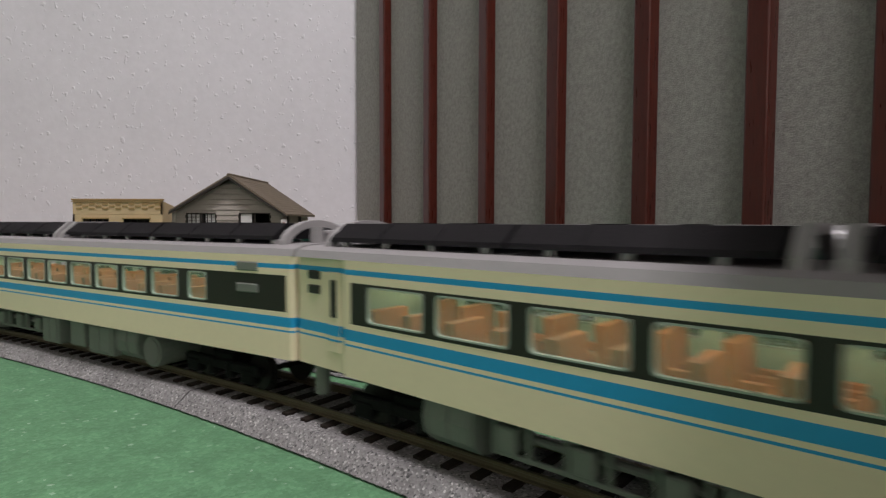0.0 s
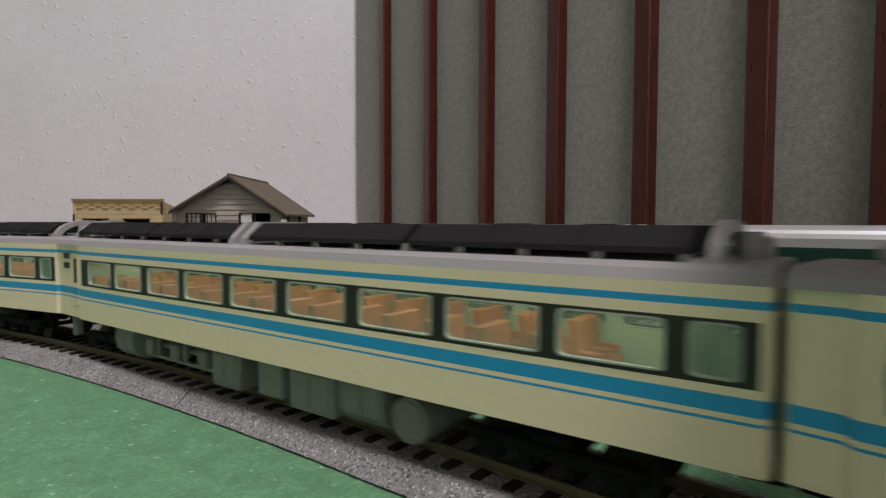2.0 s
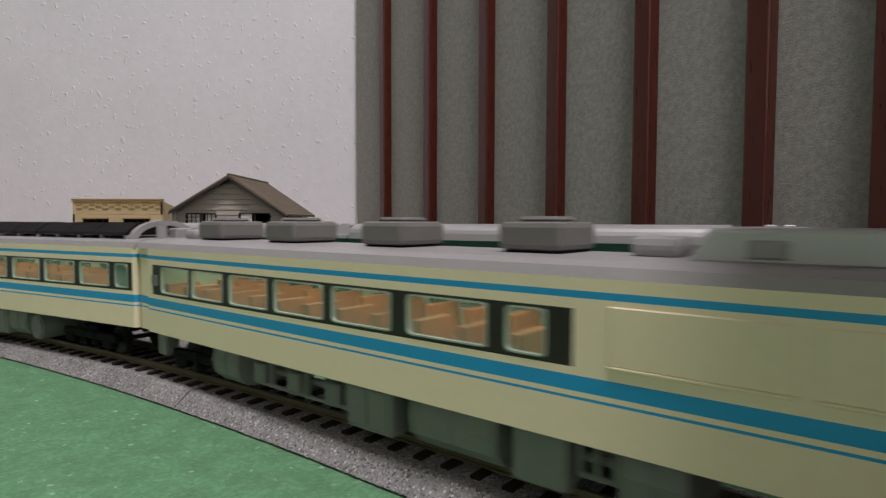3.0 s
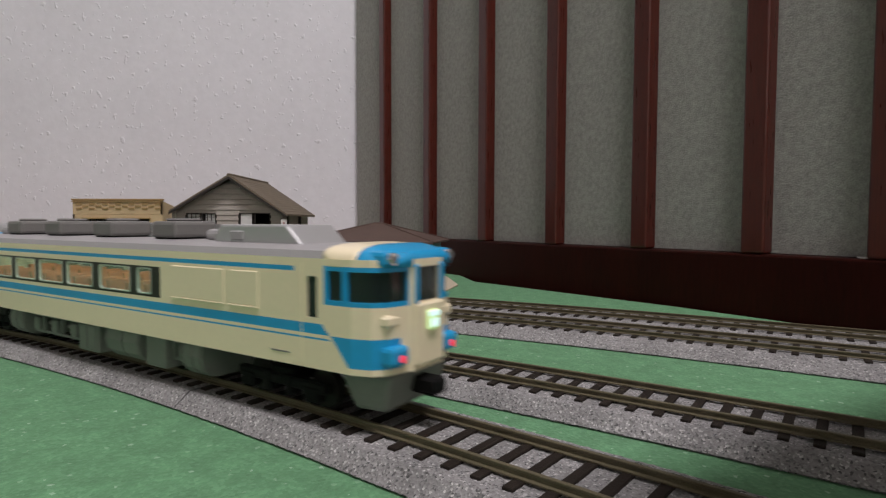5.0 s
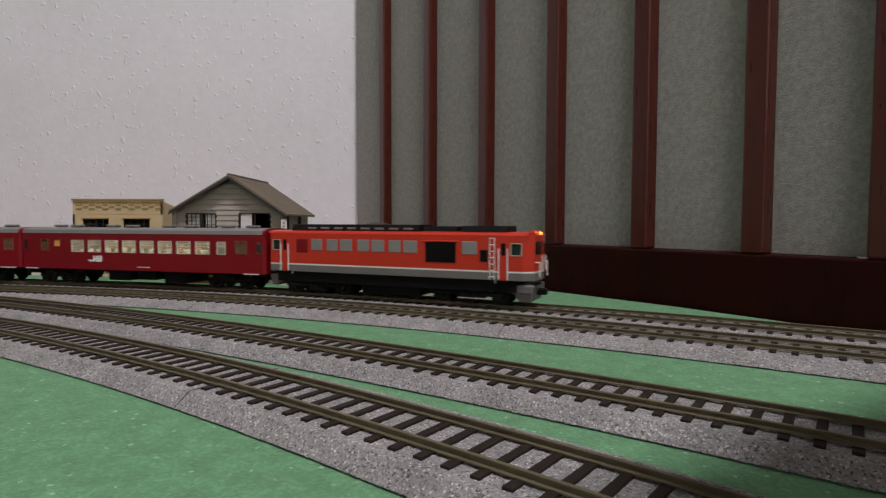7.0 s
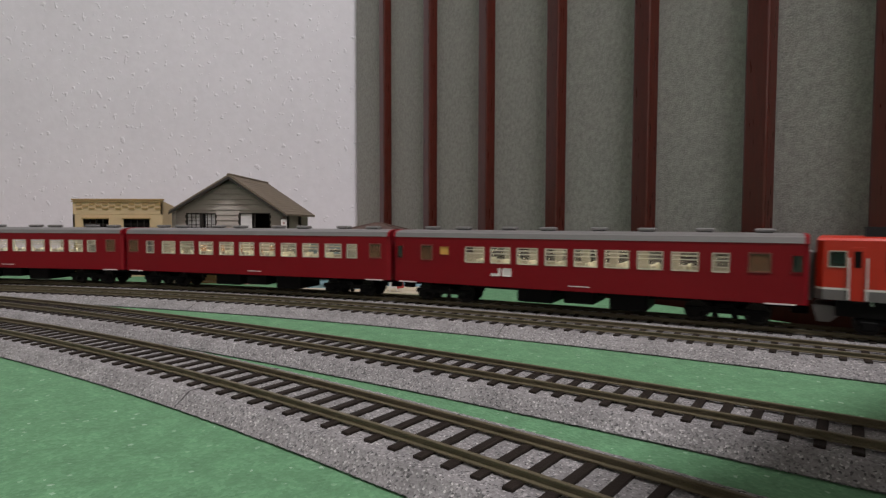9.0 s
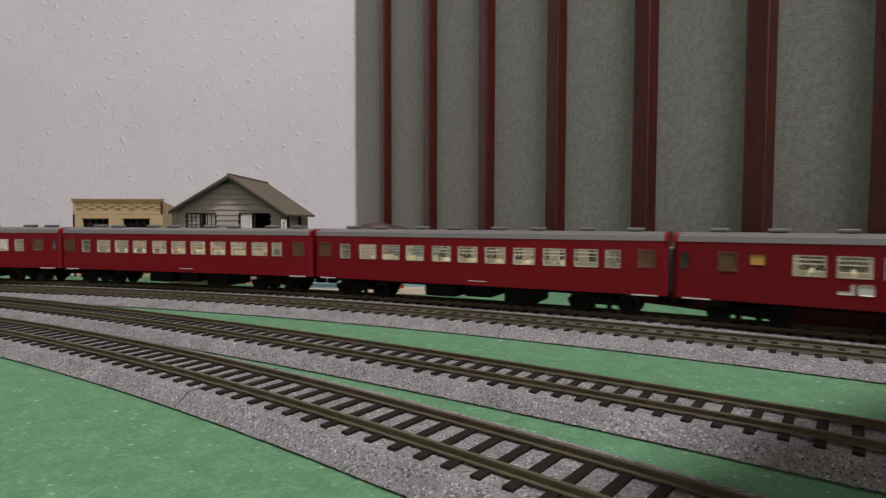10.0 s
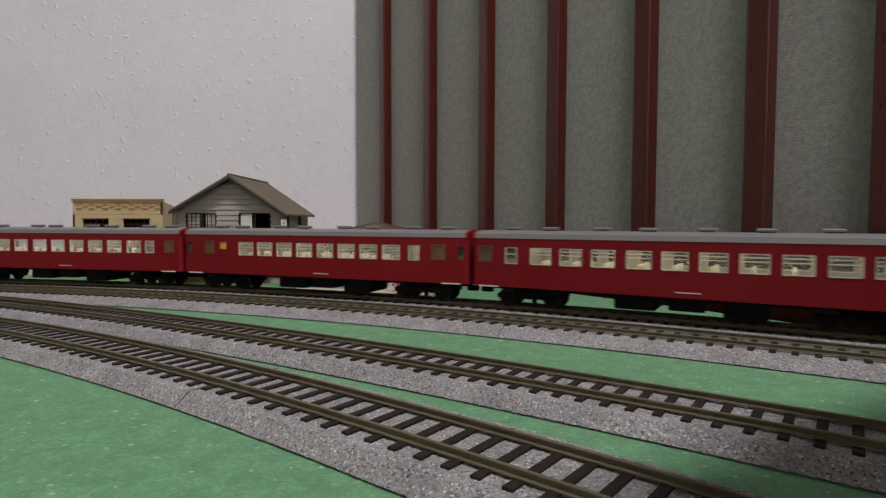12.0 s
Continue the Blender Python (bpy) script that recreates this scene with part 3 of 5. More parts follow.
def middle_car(first_class=False):
    root = tagged(new("railcar"), "cream railcar with blue stripes and long black roof radiators" if not first_class else "cream railcar with blue stripes, black roof radiators and small windows", "railcar", "cream and blue train")
    if first_class:
        wins = [(-94, -80), (-77, -63), (-60, -46), (-43, -28.5), (-25, -10.5), (-8, 6.5), (9.5, 24), (27, 41.5), (44.5, 58.5), (61.5, 76), (81, 90)]
        band = (-100, 124)
    else:
        wins = [(-97, -79), (-75.5, -57), (-52.5, -33.5), (-30, -10), (-6, 14), (18.5, 39.5), (44, 65), (68.5, 89.5), (93, 111.5), (115, 122.5)]
        band = (-103, 125)
    L = 126.5
    near = [(-L, -16.6), (-107.5, -16.6), (-105.5, -18), (L - 1, -18), (L, -17)]
    path = near + [(x, -y) for x, y in near[::-1]] + [near[0]]
    lead = 19 + math.hypot(2, 1.4) + 105.5       # u of x = 0 on the near side
    total = 2 * (lead + L - 1 + math.hypot(1, 1)) + 34
    holes = []
    for a, b in wins:
        holes.append((lead + a, lead + b, 27.4, 35.8))
        holes.append((total - lead - b, total - lead - a, 27.4, 35.8))
    base = blue_paint((lead + band[0], lead + band[1]))
    far = (total - lead - band[1], total - lead - band[0])

    def paint(u, z):
        if 26.5 < z < 36.5 and far[0] < u < far[1]:
            return 2
        return base(u, z)
    extra = [lead + band[0], lead + band[1], far[0], far[1]]
    bm = shell(insert_us(path, extra), BLUE_Z, holes, paint, 0.9, 3)
    part("body", bm, [M_CREAM, M_BLUE, M_BAND, M_MINT], root, "glossy cream body with blue stripes and a dark window band")
    part("floor_pan", box(-L + 1, L - 1, -16.4, 16.4, 15.6, 17.2), M_MINT, root)
    prof = roof_profile(18.0, 41.8, 45.0)
    part("roof", prism([(y, z) for y, z in prof], -L, L, "x"), M_ROOF, root, "grey rounded roof", smooth=False)
    part("light_strip", box(-L + 8, L - 8, -2.5, 2.5, 40.2, 41.0), M_LEDS, root, "glowing strip of interior lamps")
    for x in (-104.5, 112 if not first_class else 93):
        part("partition", box(x - 0.5, x + 0.5, -16.8, 16.8, 17, 41), M_MINT, root)
    for a, b in wins:
        for y in (-17.6, 17.6):
            window(root, (a + b) / 2, y, 31.6, b - a - 0.6, 8.0, 0.35, 1.2, M_RIM, M_GLASS)
    if first_class:
        for z in (31, 37.2):
            part("vent_window", box(104, 113, -18.5, -17.8, z, z + 2.6, 0.3), M_UNDER, root)
    else:
        for z in (36.2, 32.4):
            part("vent_window", box(-122, -117, -17.1, -16.4, z, z + 2.3, 0.3), M_BAND, root)
    part("door", box(-113.5, -108.6, -17.0, -16.4, 18, 38.5, 0.3), M_CREAM, root)
    for z0, z1 in ((21.0, 21.5), (22.4, 25.1)):
        part("door_stripe", box(-113.5, -108.6, -17.08, -16.9, z0, z1), M_BLUE, root)
    part("door_glass", box(-112.3, -109.8, -17.2, -16.9, 27, 36.5, 0.2), M_BAND, root)
    x = -94.0
    while x < 104:
        if not (first_class and x > 88):
            for y in (-9.5, 9.5):
                shared("seat", seat_mesh, M_SEAT, root, "seat", pose(x * MM, y * MM, 17.2 * MM))
        x += 12.4
    # radiators
    runs = [(-117, -62), (-61, -14), (-4, 53), (54.5, 114)]
    for a, b in runs:
        r = part("radiator", prism([(-13.4, 45.9), (-13.0, 47.0), (-8.2, 50.6), (8.2, 50.6), (13.0, 47.0), (13.4, 45.9)], a, b, "x"), M_RADIATOR, root, "black finned radiator on the roof")
        n = int((b - a) / 21)
        for k in range(1, n + 1):
            xx = a + (b - a) * k / (n + 1)
            part("seam", prism([(-13.6, 45.8), (-13.15, 47.1), (-8.3, 50.8), (8.3, 50.8), (13.15, 47.1), (13.6, 45.8)], xx - 0.25, xx + 0.25, "x"), M_RADIATOR, r)
    for x in range(-112, 114, 15):
        for y in (-12.6, 11.2):
            shared("leg", lambda: box(-1, 1, 0, 1.4, 42.6, 46.2, 0.2), M_ROOF, root, "radiator_leg", pose(x * MM, y * MM, 0))
    part("roof_bracket", prism([(-14, 44.4), (-13.4, 46.4), (-8.4, 51.0), (8.4, 51.0), (13.4, 46.4), (14, 44.4), (12, 44.4), (8, 49.2), (-8, 49.2), (-12, 44.4)], -13, -10.6, "x"), M_ROOF, root)
    part("roof_bracket", prism([(-14, 44.4), (-13.4, 46.4), (-8.4, 51.0), (8.4, 51.0), (13.4, 46.4), (14, 44.4), (12, 44.4), (8, 49.2), (-8, 49.2), (-12, 44.4)], -7.4, -5, "x"), M_ROOF, root)
    for x in (-119, 116.5):
        out = [(13.8 * math.cos(math.pi * k / 14), 44.0 + 7.6 * math.sin(math.pi * k / 14)) for k in range(15)]
        inn = [(11.3 * math.cos(math.pi * k / 14), 44.0 + 5.6 * math.sin(math.pi * k / 14)) for k in range(14, -1, -1)]
        part("arched_pipe_guard", prism(out + inn, x, x + 2.4, "x"), M_ROOF, root)
    for x in (-123, 121.5):
        part("exhaust_pipe", rod((x, -3.5, 43), (x, -3.5, 49.6), 2.0, 12), M_ROOF, root)
        part("exhaust_box", box(x - 2.6, x + 2.6, 1, 8, 44, 48.6, 0.8, 2), M_ROOF, root)
    underfloor(root, UNDER_MID, M_UNDER, 57)
    for x, t in ((-90, 3.6), (90, -3.6)):
        bogie(root, x, turn=t)
    ends_and_couplers(root, L)
    part("drain_pipe", rod((-122.5, -12, 4.5), (-122.5, -12, 13), 2.0, 10), M_UNDER, root)
    return root


def insert_us(path, extra):
    """Adds corner points to a path at given lengths along it."""
    pts = [Vector(p) for p in path]
    out, acc = [path[0]], 0.0
    for a, b in zip(pts, pts[1:]):
        ln = (b - a).length
        for e in sorted(e for e in extra if acc + 0.01 < e < acc + ln - 0.01):
            q = a.lerp(b, (e - acc) / ln)
            out.append((q.x, q.y))
        out.append((b.x, b.y))
        acc += ln
    return out


def cab_car():
    root = tagged(new("cab_railcar"), "cream railcar with blue stripes, blue cab windows and grey roof boxes", "railcar", "cream and blue train")
    wins = [(-108, -90), (-88, -70.5), (-67, -48.5), (-45.5, -25.5), (-22.5, -3), (1.5, 22), (26, 34.5)]
    L = 126.5
    near = [(-L, -16.6), (-119, -16.6), (-117.5, -18), (111, -18), (120.5, -17.9), (125.8, -16.4), (128.8, -13.2), (130.2, -7.2), (131.4, -6.4)]
    path = near + [(x, -y) for x, y in near[::-1]] + [near[0]]
    pv = [Vector(q) for q in path]
    lead = 7.5 + math.hypot(1.5, 1.4) + 117.5
    total = sum((b - a).length for a, b in zip(pv, pv[1:]))
    half = (total - 33.2) / 2                        # u of the nose's middle
    mirror = 2 * half
    pos = {}
    acc = 0.0
    for a, b in zip(pv[:9], pv[1:9]):
        acc += (b - a).length
        pos[round(b.x, 1)] = acc
    side0, side1 = lead + 113.0, pos[130.2] - 0.6     # the cab's wrapped window
    slots = [(lead + 105.6, lead + 109.2, 26.5, 37.2), (side0, lead + 117.6, 31.4, 38.8), (lead + 119.4, side1, 31.4, 38.8)]
    holes = []
    for a, b in wins:
        slots.append((lead + a, lead + b, 27.4, 35.8))
    for a, b, z0, z1 in slots:
        holes += [(a, b, z0, z1), (mirror - b, mirror - a, z0, z1)]
    holes.append((half - 4.4, half + 4.4, 31.0, 39.6))     # the end door's window

    def paint(u, z):
        v = min(u, mirror - u) if u < mirror else -1
        x = v - lead
        if v < 0:
            return 0
        if 26.5 < z < 36.5 and -114 < x < 39.5:
            return 2
        if 38.35 < z < 39.6 and x < 101:
            return 1
        if x > 111.6 and 30.2 < z < 40.0 and v < side1 + 0.8:
            return 1
        if (22.4 < z < 25.1) and x < 113.4 - (z - 22.4) * 0.9:
            return 1
        if 21.0 < z < 21.5 and x < 113.6:
            return 1
        if 15.0 < z < 22.4 and x > 113.9 + (22.4 - z) * 0.8 and v < side1 - 2:
            return 1
        return 0
    extra = [lead - 114, lead + 39.5, lead + 101, lead + 111.6] + [lead + 110.8 + 0.4 * k for k in range(24)] + [side1 + 0.8, side1 - 2, half - 6.4, half + 6.4]
    extra = extra + [mirror - e for e in extra]
    zs = BLUE_Z + [15.0 + 0.5 * k for k in range(20)] + [22.9, 23.4, 30.2, 40.0]
    part("body", shell(insert_us(path, extra), zs, holes, paint, 0.9, 3), [M_CREAM, M_BLUE, M_BAND, M_MINT], root, "glossy cream body with blue stripes and a rounded cab")
    part("floor_pan", box(-L + 1, 120, -16.4, 16.4, 15.6, 17.2), M_MINT, root)
    part("roof", prism(roof_profile(18.0, 41.8, 45.0), -L, 111, "x"), M_ROOF, root, "grey rounded roof")
    # the cab's domed roof: cream behind, blue visor in front
    def dome(x0, x1, lift):
        bm = bmesh.new()
        rows = []
        for k in range(9):
            x = x0 + (x1 - x0) * k / 8
            f = max(0.0, (x - 115) / 16.5)
            hw = 18.0 - 7.5 * f ** 2.6
            zt = 45.6 + lift - 2.4 * f ** 2
            rows.append([bm.verts.new((x * MM, y * MM, z * MM)) for y, z in roof_profile(hw + lift * 0.4, 39.9 if x > 113 else 41.4, zt, n=11)])
        for a, b in zip(rows, rows[1:]):
            for i in range(len(a) - 1):
                bm.faces.new((a[i], a[i + 1], b[i + 1], b[i]))
        bm.faces.new(rows[0])
        bm.faces.new(rows[-1][::-1])
        for a, b in zip(rows, rows[1:]):
            bm.faces.new((a[0], b[0], b[-1], a[-1]))
        bmesh.ops.recalc_face_normals(bm, faces=bm.faces)
        return bm
    part("cab_roof", dome(111.2, 121.6, 0.0), M_CREAM, root, "cream cab roof", smooth=True)
    part("visor", dome(121.8, 131.2, 0.35), M_BLUE, root, "bright blue visor over the cab windows", smooth=True)
    for y in (-10.6, 10.6):
        hl = part("headlight_housing", box(122.00, 129.00, y - 4.6, y + 4.6, 39.8, 44.0, 1.2, 2), M_BLUE, root)
        for d in (-2.1, 2.1):
            part("headlight", rod((128.70, y + d, 42.0), (130.20, y + d, 42.0), 1.6, 16), M_CHROME, hl, "chrome rimmed twin headlight")
            part("lens", rod((130.00, y + d, 42.0), (130.40, y + d, 42.0), 0.9, 12), M_ACGREY, hl)
        tl = part("tail_lamp_housing", box(123.50, 131.40, y * 1.08 - 3.4, y * 1.08 + 3.4, 15.6, 20.6, 1.2, 2), M_BLUE, root)
        part("tail_lamp", rod((131.10, y * 1.08, 17.6), (132.00, y * 1.08, 17.6), 0.95, 14), M_TAIL, tl, "glowing red tail lamp")
        st = part("nose_step", box(123.00, 129.60, y - 4.2, y + 4.2, 25.0, 28.4, 0.9), M_CREAM, root)
        part("handrail", rod((132.00, y * 0.55, 21), (132.00, y * 0.55, 30), 0.25, 6), M_CREAM, root)
    part("end_door", box(130.60, 132.40, -6.2, 6.2, 14.5, 30.6, 0.6), M_CREAM, root)
    part("door_frame", box(130.80, 132.20, -6.2, -5.0, 30.4, 40.6, 0.4), M_BLUE, root)
    part("door_frame", box(130.80, 132.20, 5.0, 6.2, 30.4, 40.6, 0.4), M_BLUE, root)
    nb = part("name_board", box(132.30, 133.30, -2.4, 2.4, 23.4, 28.6, 0.5), M_BOARD, root, "lit green train name board")
    part("board_band", box(133.20, 133.45, -2.2, 2.2, 27.0, 28.2), M_BOARDMARK, nb)
    part("board_mark", box(133.20, 133.50, -1.6, -0.4, 24.2, 26.2), M_BOARDMARK, nb)
    part("board_mark", box(133.20, 133.50, 0.2, 1.7, 24.2, 26.2), M_BOARDMARK, nb)
    part("end_door_glass", box(131.00, 131.40, -4.6, 4.6, 31, 39.8), M_DARKGLASS, root).visible_shadow = False
    for s in (-1, 1):
        bm = bmesh.new()
        lo = [(112.8, -17.5), (120.4, -17.3), (125.5, -15.9), (128.3, -12.8), (129.7, -7.6)]
        quad = [(bm.verts.new((x * MM, s * -y * MM, 31.2 * MM)), bm.verts.new((x * MM, s * -y * MM, 39.0 * MM))) for x, y in lo]
        for a, b in zip(quad, quad[1:]):
            bm.faces.new((a[0], b[0], b[1], a[1]))
        bmesh.ops.solidify(bm, geom=bm.faces[:], thickness=0.0002)
        g = part("cab_window", bm, M_DARKGLASS, root)
        g.visible_shadow = False
        part("door_glass", box(105.7, 109.1, s * 17.5 - 0.15, s * 17.5 + 0.15, 26.6, 37.1), M_DARKGLASS, root)
        dl = part("door_edge", box(103.6, 103.9, s * 18.05 - 0.1, s * 18.05 + 0.1, 14.5, 40.4), M_CREAM, root)
        for a, b in ((46, 72), (74.5, 87)):
            lv = part("louvre_panel", box(a, b, s * 18.1 - 0.25, s * 18.1 + 0.25, 27.6, 37.4, 0.2), M_CREAM, root)
            part("louvre_sill", box(a, b, s * 18.2 - 0.3, s * 18.2 + 0.3, 27.1, 27.6, 0.1), M_CREAM, lv)
        part("data_plate", box(92, 99, s * 18.05 - 0.08, s * 18.05 + 0.08, 16.3, 16.7), M_ACGREY, root)
    part("driver_desk", box(121, 128, -10, 10, 17, 29, 0.8), M_ACGREY, root)
    part("cab_bulkhead", box(100.6, 101.4, -16.8, 16.8, 16, 41.5), M_MINT, root)
    part("partition", box(40, 41, -16.8, 16.8, 17, 41), M_MINT, root)
    part("partition", box(-113, -112, -16.8, 16.8, 17, 41), M_MINT, root)
    part("light_strip", box(-L + 14, 38, -2.5, 2.5, 40.2, 41.0), M_LEDS, root, "glowing strip of interior lamps")
    for a, b in wins:
        for y in (-17.6, 17.6):
            window(root, (a + b) / 2, y, 31.6, b - a - 0.6, 8.0, 0.35, 1.2, M_RIM, M_GLASS)
    x = -105.0
    while x < 34:
        for y in (-9.5, 9.5):
            shared("seat", seat_mesh, M_SEAT, root, "seat", pose(x * MM, y * MM, 17.2 * MM))
        x += 12.4
    # roof equipment
    for x in (-95, -57, -16, 25):
        ac = part("air_conditioner", box(x - 7.2, x + 7.2, -8.2, 8.2, 45.4, 51.2, 1.2, 2), M_ACGREY, root, "dark grey roof air conditioner")
        part("grille", box(x - 4.2, x + 4.2, -4.6, 4.6, 51.0, 52.3, 0.6), M_ACGREY, ac)
        part("mount", box(x - 6.4, x + 6.4, -7.2, 7.2, 43.6, 45.6, 0.3), M_BLACK, ac)
    part("roof_vent", box(44, 53, -5, 5, 44.6, 48.6, 1.6, 2), M_ROOF, root)
    part("roof_vent", box(-118, -110, -5, 5, 44.6, 48.2, 1.4, 2), M_ROOF, root)
    hb = bmesh.new()
    add_prism(hb, [(55, 44.4), (58.5, 50.2), (88.5, 50.2), (95, 44.4)], -9.5, 9.5)
    bmesh.ops.bevel(hb, geom=hb.edges[:], offset=0.7 * MM, segments=2, affect="EDGES", profile=0.5)
    hump = part("radiator_cowl", hb, M_SILVER, root, "silver cowl on the roof")
    part("cowl_grille", box(64, 70, -9.9, 9.9, 45.4, 48.4, 0.4), M_ROOF, hump)
    underfloor(root, UNDER_CAB, M_UNDER)
    for x, t in ((-90, 3.6), (90, -3.6)):
        bogie(root, x, turn=t)
    # nose plough and coupler
    bm = bmesh.new()
    add_prism(bm, [(111, 13), (129.0, 13), (127.0, 3.4), (117, 3.0)], -12.5, 12.5)
    bmesh.ops.bevel(bm, geom=bm.edges[:], offset=1.2 * MM, segments=2, affect="EDGES", profile=0.5)
    part("snow_plough", bm, M_UNDER, root, "grey skirt under the cab")
    part("coupler", box(124, 135.5, -2.6, 2.6, 6.5, 11, 0.8), M_BLACK, root)
    part("gangway", box(-L - 1.6, -L + 1, -9, 9, 14, 36, 0.6), M_BLACK, root)
    part("coupler", box(-L - 1.4, -L + 6, -2, 2, 6.5, 10, 0.5), M_BLACK, root)
    part("side_emblem", box(-114.3, -110.2, -18.2, -17.95, 29.6, 33.2, 0.4), M_UNDER, root)
    part("drain_pipe", box(-120, -114, -14, -9, 4.5, 13, 0.6), M_UNDER, root)
    return root


# dark red coaches
def red_coach(van=False, emblem=True):
    root = tagged(new("passenger_coach"), "dark red passenger coach with lit square windows" + (" and a guard's compartment" if van else ""), "passenger coach", "red coaches")
    if van:
        wins = [(-63, -50), (-46, -33), (-29, -16), (-12, 1), (5, 18), (22, 35), (39, 52), (56, 69), (75, 83)]
        doors, small = [(-95, -86), (91, 101)], [(-113, -108), (109, 114)]
    else:
        wins = [(-94, -86), (-78, -65), (-60, -47), (-42, -29), (-23, -10), (-5, 8), (13, 26), (31, 44), (49, 62), (67, 80), (84, 92)]
        doors, small = [(-112, -102), (101, 110)], []
    L, W = 116.2, 17.5
    path = [(-L, -W + 1.5), (-L + 2, -W), (L - 2, -W), (L, -W + 1.5), (L, W - 1.5), (L - 2, W), (-L + 2, W), (-L, W - 1.5), (-L, -W + 1.5)]
    lead = math.hypot(2, 1.5) + L - 2
    total = 2 * (2 * lead) + 2 * (2 * W - 3)
    mirror = total - (2 * W - 3)
    holes, z0, z1 = [], 26.3, 36.2
    openings = [(a, b, z0, z1) for a, b in wins] + [(a, b, z0 + 0.6, z1 + 0.6) for a, b in doors] + [(a, b, z0 + 1, z1) for a, b in small]
    if van:
        openings.append((-81, -74, 30.4, 36.2))
    for a, b, c, d in openings:
        holes += [(lead + a, lead + b, c, d), (mirror - lead - b, mirror - lead - a, c, d)]
    part("body", shell(path, [12.4, 41.6], holes, lambda u, z: 0, 0.9, 1), [M_RED, M_LINING], root, "dark red painted body")
    part("floor_pan", box(-L + 1, L - 1, -W + 1.2, W - 1.2, 12.6, 15.0), M_LINING, root)
    part("roof", prism(roof_profile(W + 0.3, 41.5, 46.2), -L + 2, L - 2, "x"), M_COACHROOF, root, "grey roof")
    for s in (-1, 1):
        a, b = sorted((s * (L - 2), s * L))
        part("roof_end", prism(roof_profile(W + 0.3, 41.4, 46.3), a, b, "x"), M_RED, root, "dark red roof end")
    part("light_strip", box(-L + 16, L - 16, -3, 3, 40.0, 41.0), M_REDLEDS, root, "glowing strip of interior lamps")
    for x in ((-84, 71.5) if van else (-82.5, 81.5)):
        part("partition", box(x - 0.5, x + 0.5, -W + 1, W - 1, 15, 41), M_LINING, root)
    for a, b in wins:
        for y in (-W + 0.3, W - 0.3):
            window(root, (a + b) / 2, y, (z0 + z1) / 2, b - a - 1.0, z1 - z0 - 1.0, 0.5, 0.6, M_FRAME, M_CLEAR, bars=2 if b - a > 10 else 1)
    for a, b in doors:
        for y in (-W + 0.2, W - 0.2):
            window(root, (a + b) / 2, y, (z0 + z1) / 2 + 0.6, b - a - 1.4, z1 - z0 - 1.4, 0.6, 0.6, M_DOORFRAME, M_DOORGLASS, name="door_window")
    for a, b in small:
        for y in (-W + 0.2, W - 0.2):
            window(root, (a + b) / 2, y, (z0 + z1) / 2 + 0.5, b - a - 1.0, z1 - z0 - 2.0, 0.5, 0.4, M_RED, M_DARKGLASS, name="end_window")
    if van:
        window(root, -77.5, -W + 0.2, 33.3, 6.2, 5.0, 0.4, 0.3, M_RED, M_BLIND, name="curtained_window")
    x = (-56.5 if van else -71.5)
    while x < 72:
        for y in (-9, 9):
            shared("bench", bench_mesh, M_CREAMSEAT, root, "bench", pose(x * MM, y * MM, 15.0 * MM))
        x += 18.0 if not van else 17.0
    for k in range(8):
        x = -98 + k * 28
        shared("vent", lambda: box(-4.6, 4.6, -3.5, 3.5, 46.4, 48.3, 0.5), M_COACHROOF, root, "roof_ventilator", pose(x * MM, (-4.5 if k % 2 else 4.5) * MM, 0))
        shared("ventleg", lambda: box(-3.4, 3.4, -2.6, 2.6, 45.2, 46.5), M_BLACK, root, "ventilator_base", pose(x * MM, (-4.5 if k % 2 else 4.5) * MM, 0))
    for x0, x1 in ((-L + 5, -L + 18), (L - 18, L - 5)):
        part("door_step", box(x0, x1, -W - 0.35, -W + 0.3, 12.0, 12.7), M_WHITE, root, "pale door step edge")
    part("data_plate", box(2, 14, -W - 0.12, -W + 0.1, 15.0, 15.5), M_WHITE, root)
    if van and emblem:
        bm = bmesh.new()
        add_box(bm, -45.6, -40.6, -W - 0.12, -W + 0.1, 18.9, 20.4, 0.4)
        add_box(bm, -40.7, -39.2, -W - 0.12, -W + 0.1, 18.9, 23.8, 0.4)
        add_box(bm, -38.0, -32.2, -W - 0.12, -W + 0.1, 18.9, 23.8, 0.6)
        part("white_emblem", bm, M_WHITE, root, "white block emblem on the side")
    for a, b, z in ((-30, -8, 4), (-2, 16, 5), (24, 44, 3)):
        part("equipment_box", box(a, b, -14, 14, z, 12.8, 0.8), M_BLACK, root)
    part("underframe", box(-L + 4, L - 4, -7, 7, 9.8, 12.8), M_BLACK, root)
    for x, t in ((-82, 3.2), (82, -3.2)):
        bogie(root, x, turn=t)
    ends_and_couplers(root, L, M_COACHROOF, wide=8, top=38, reach=2.4)
    return root


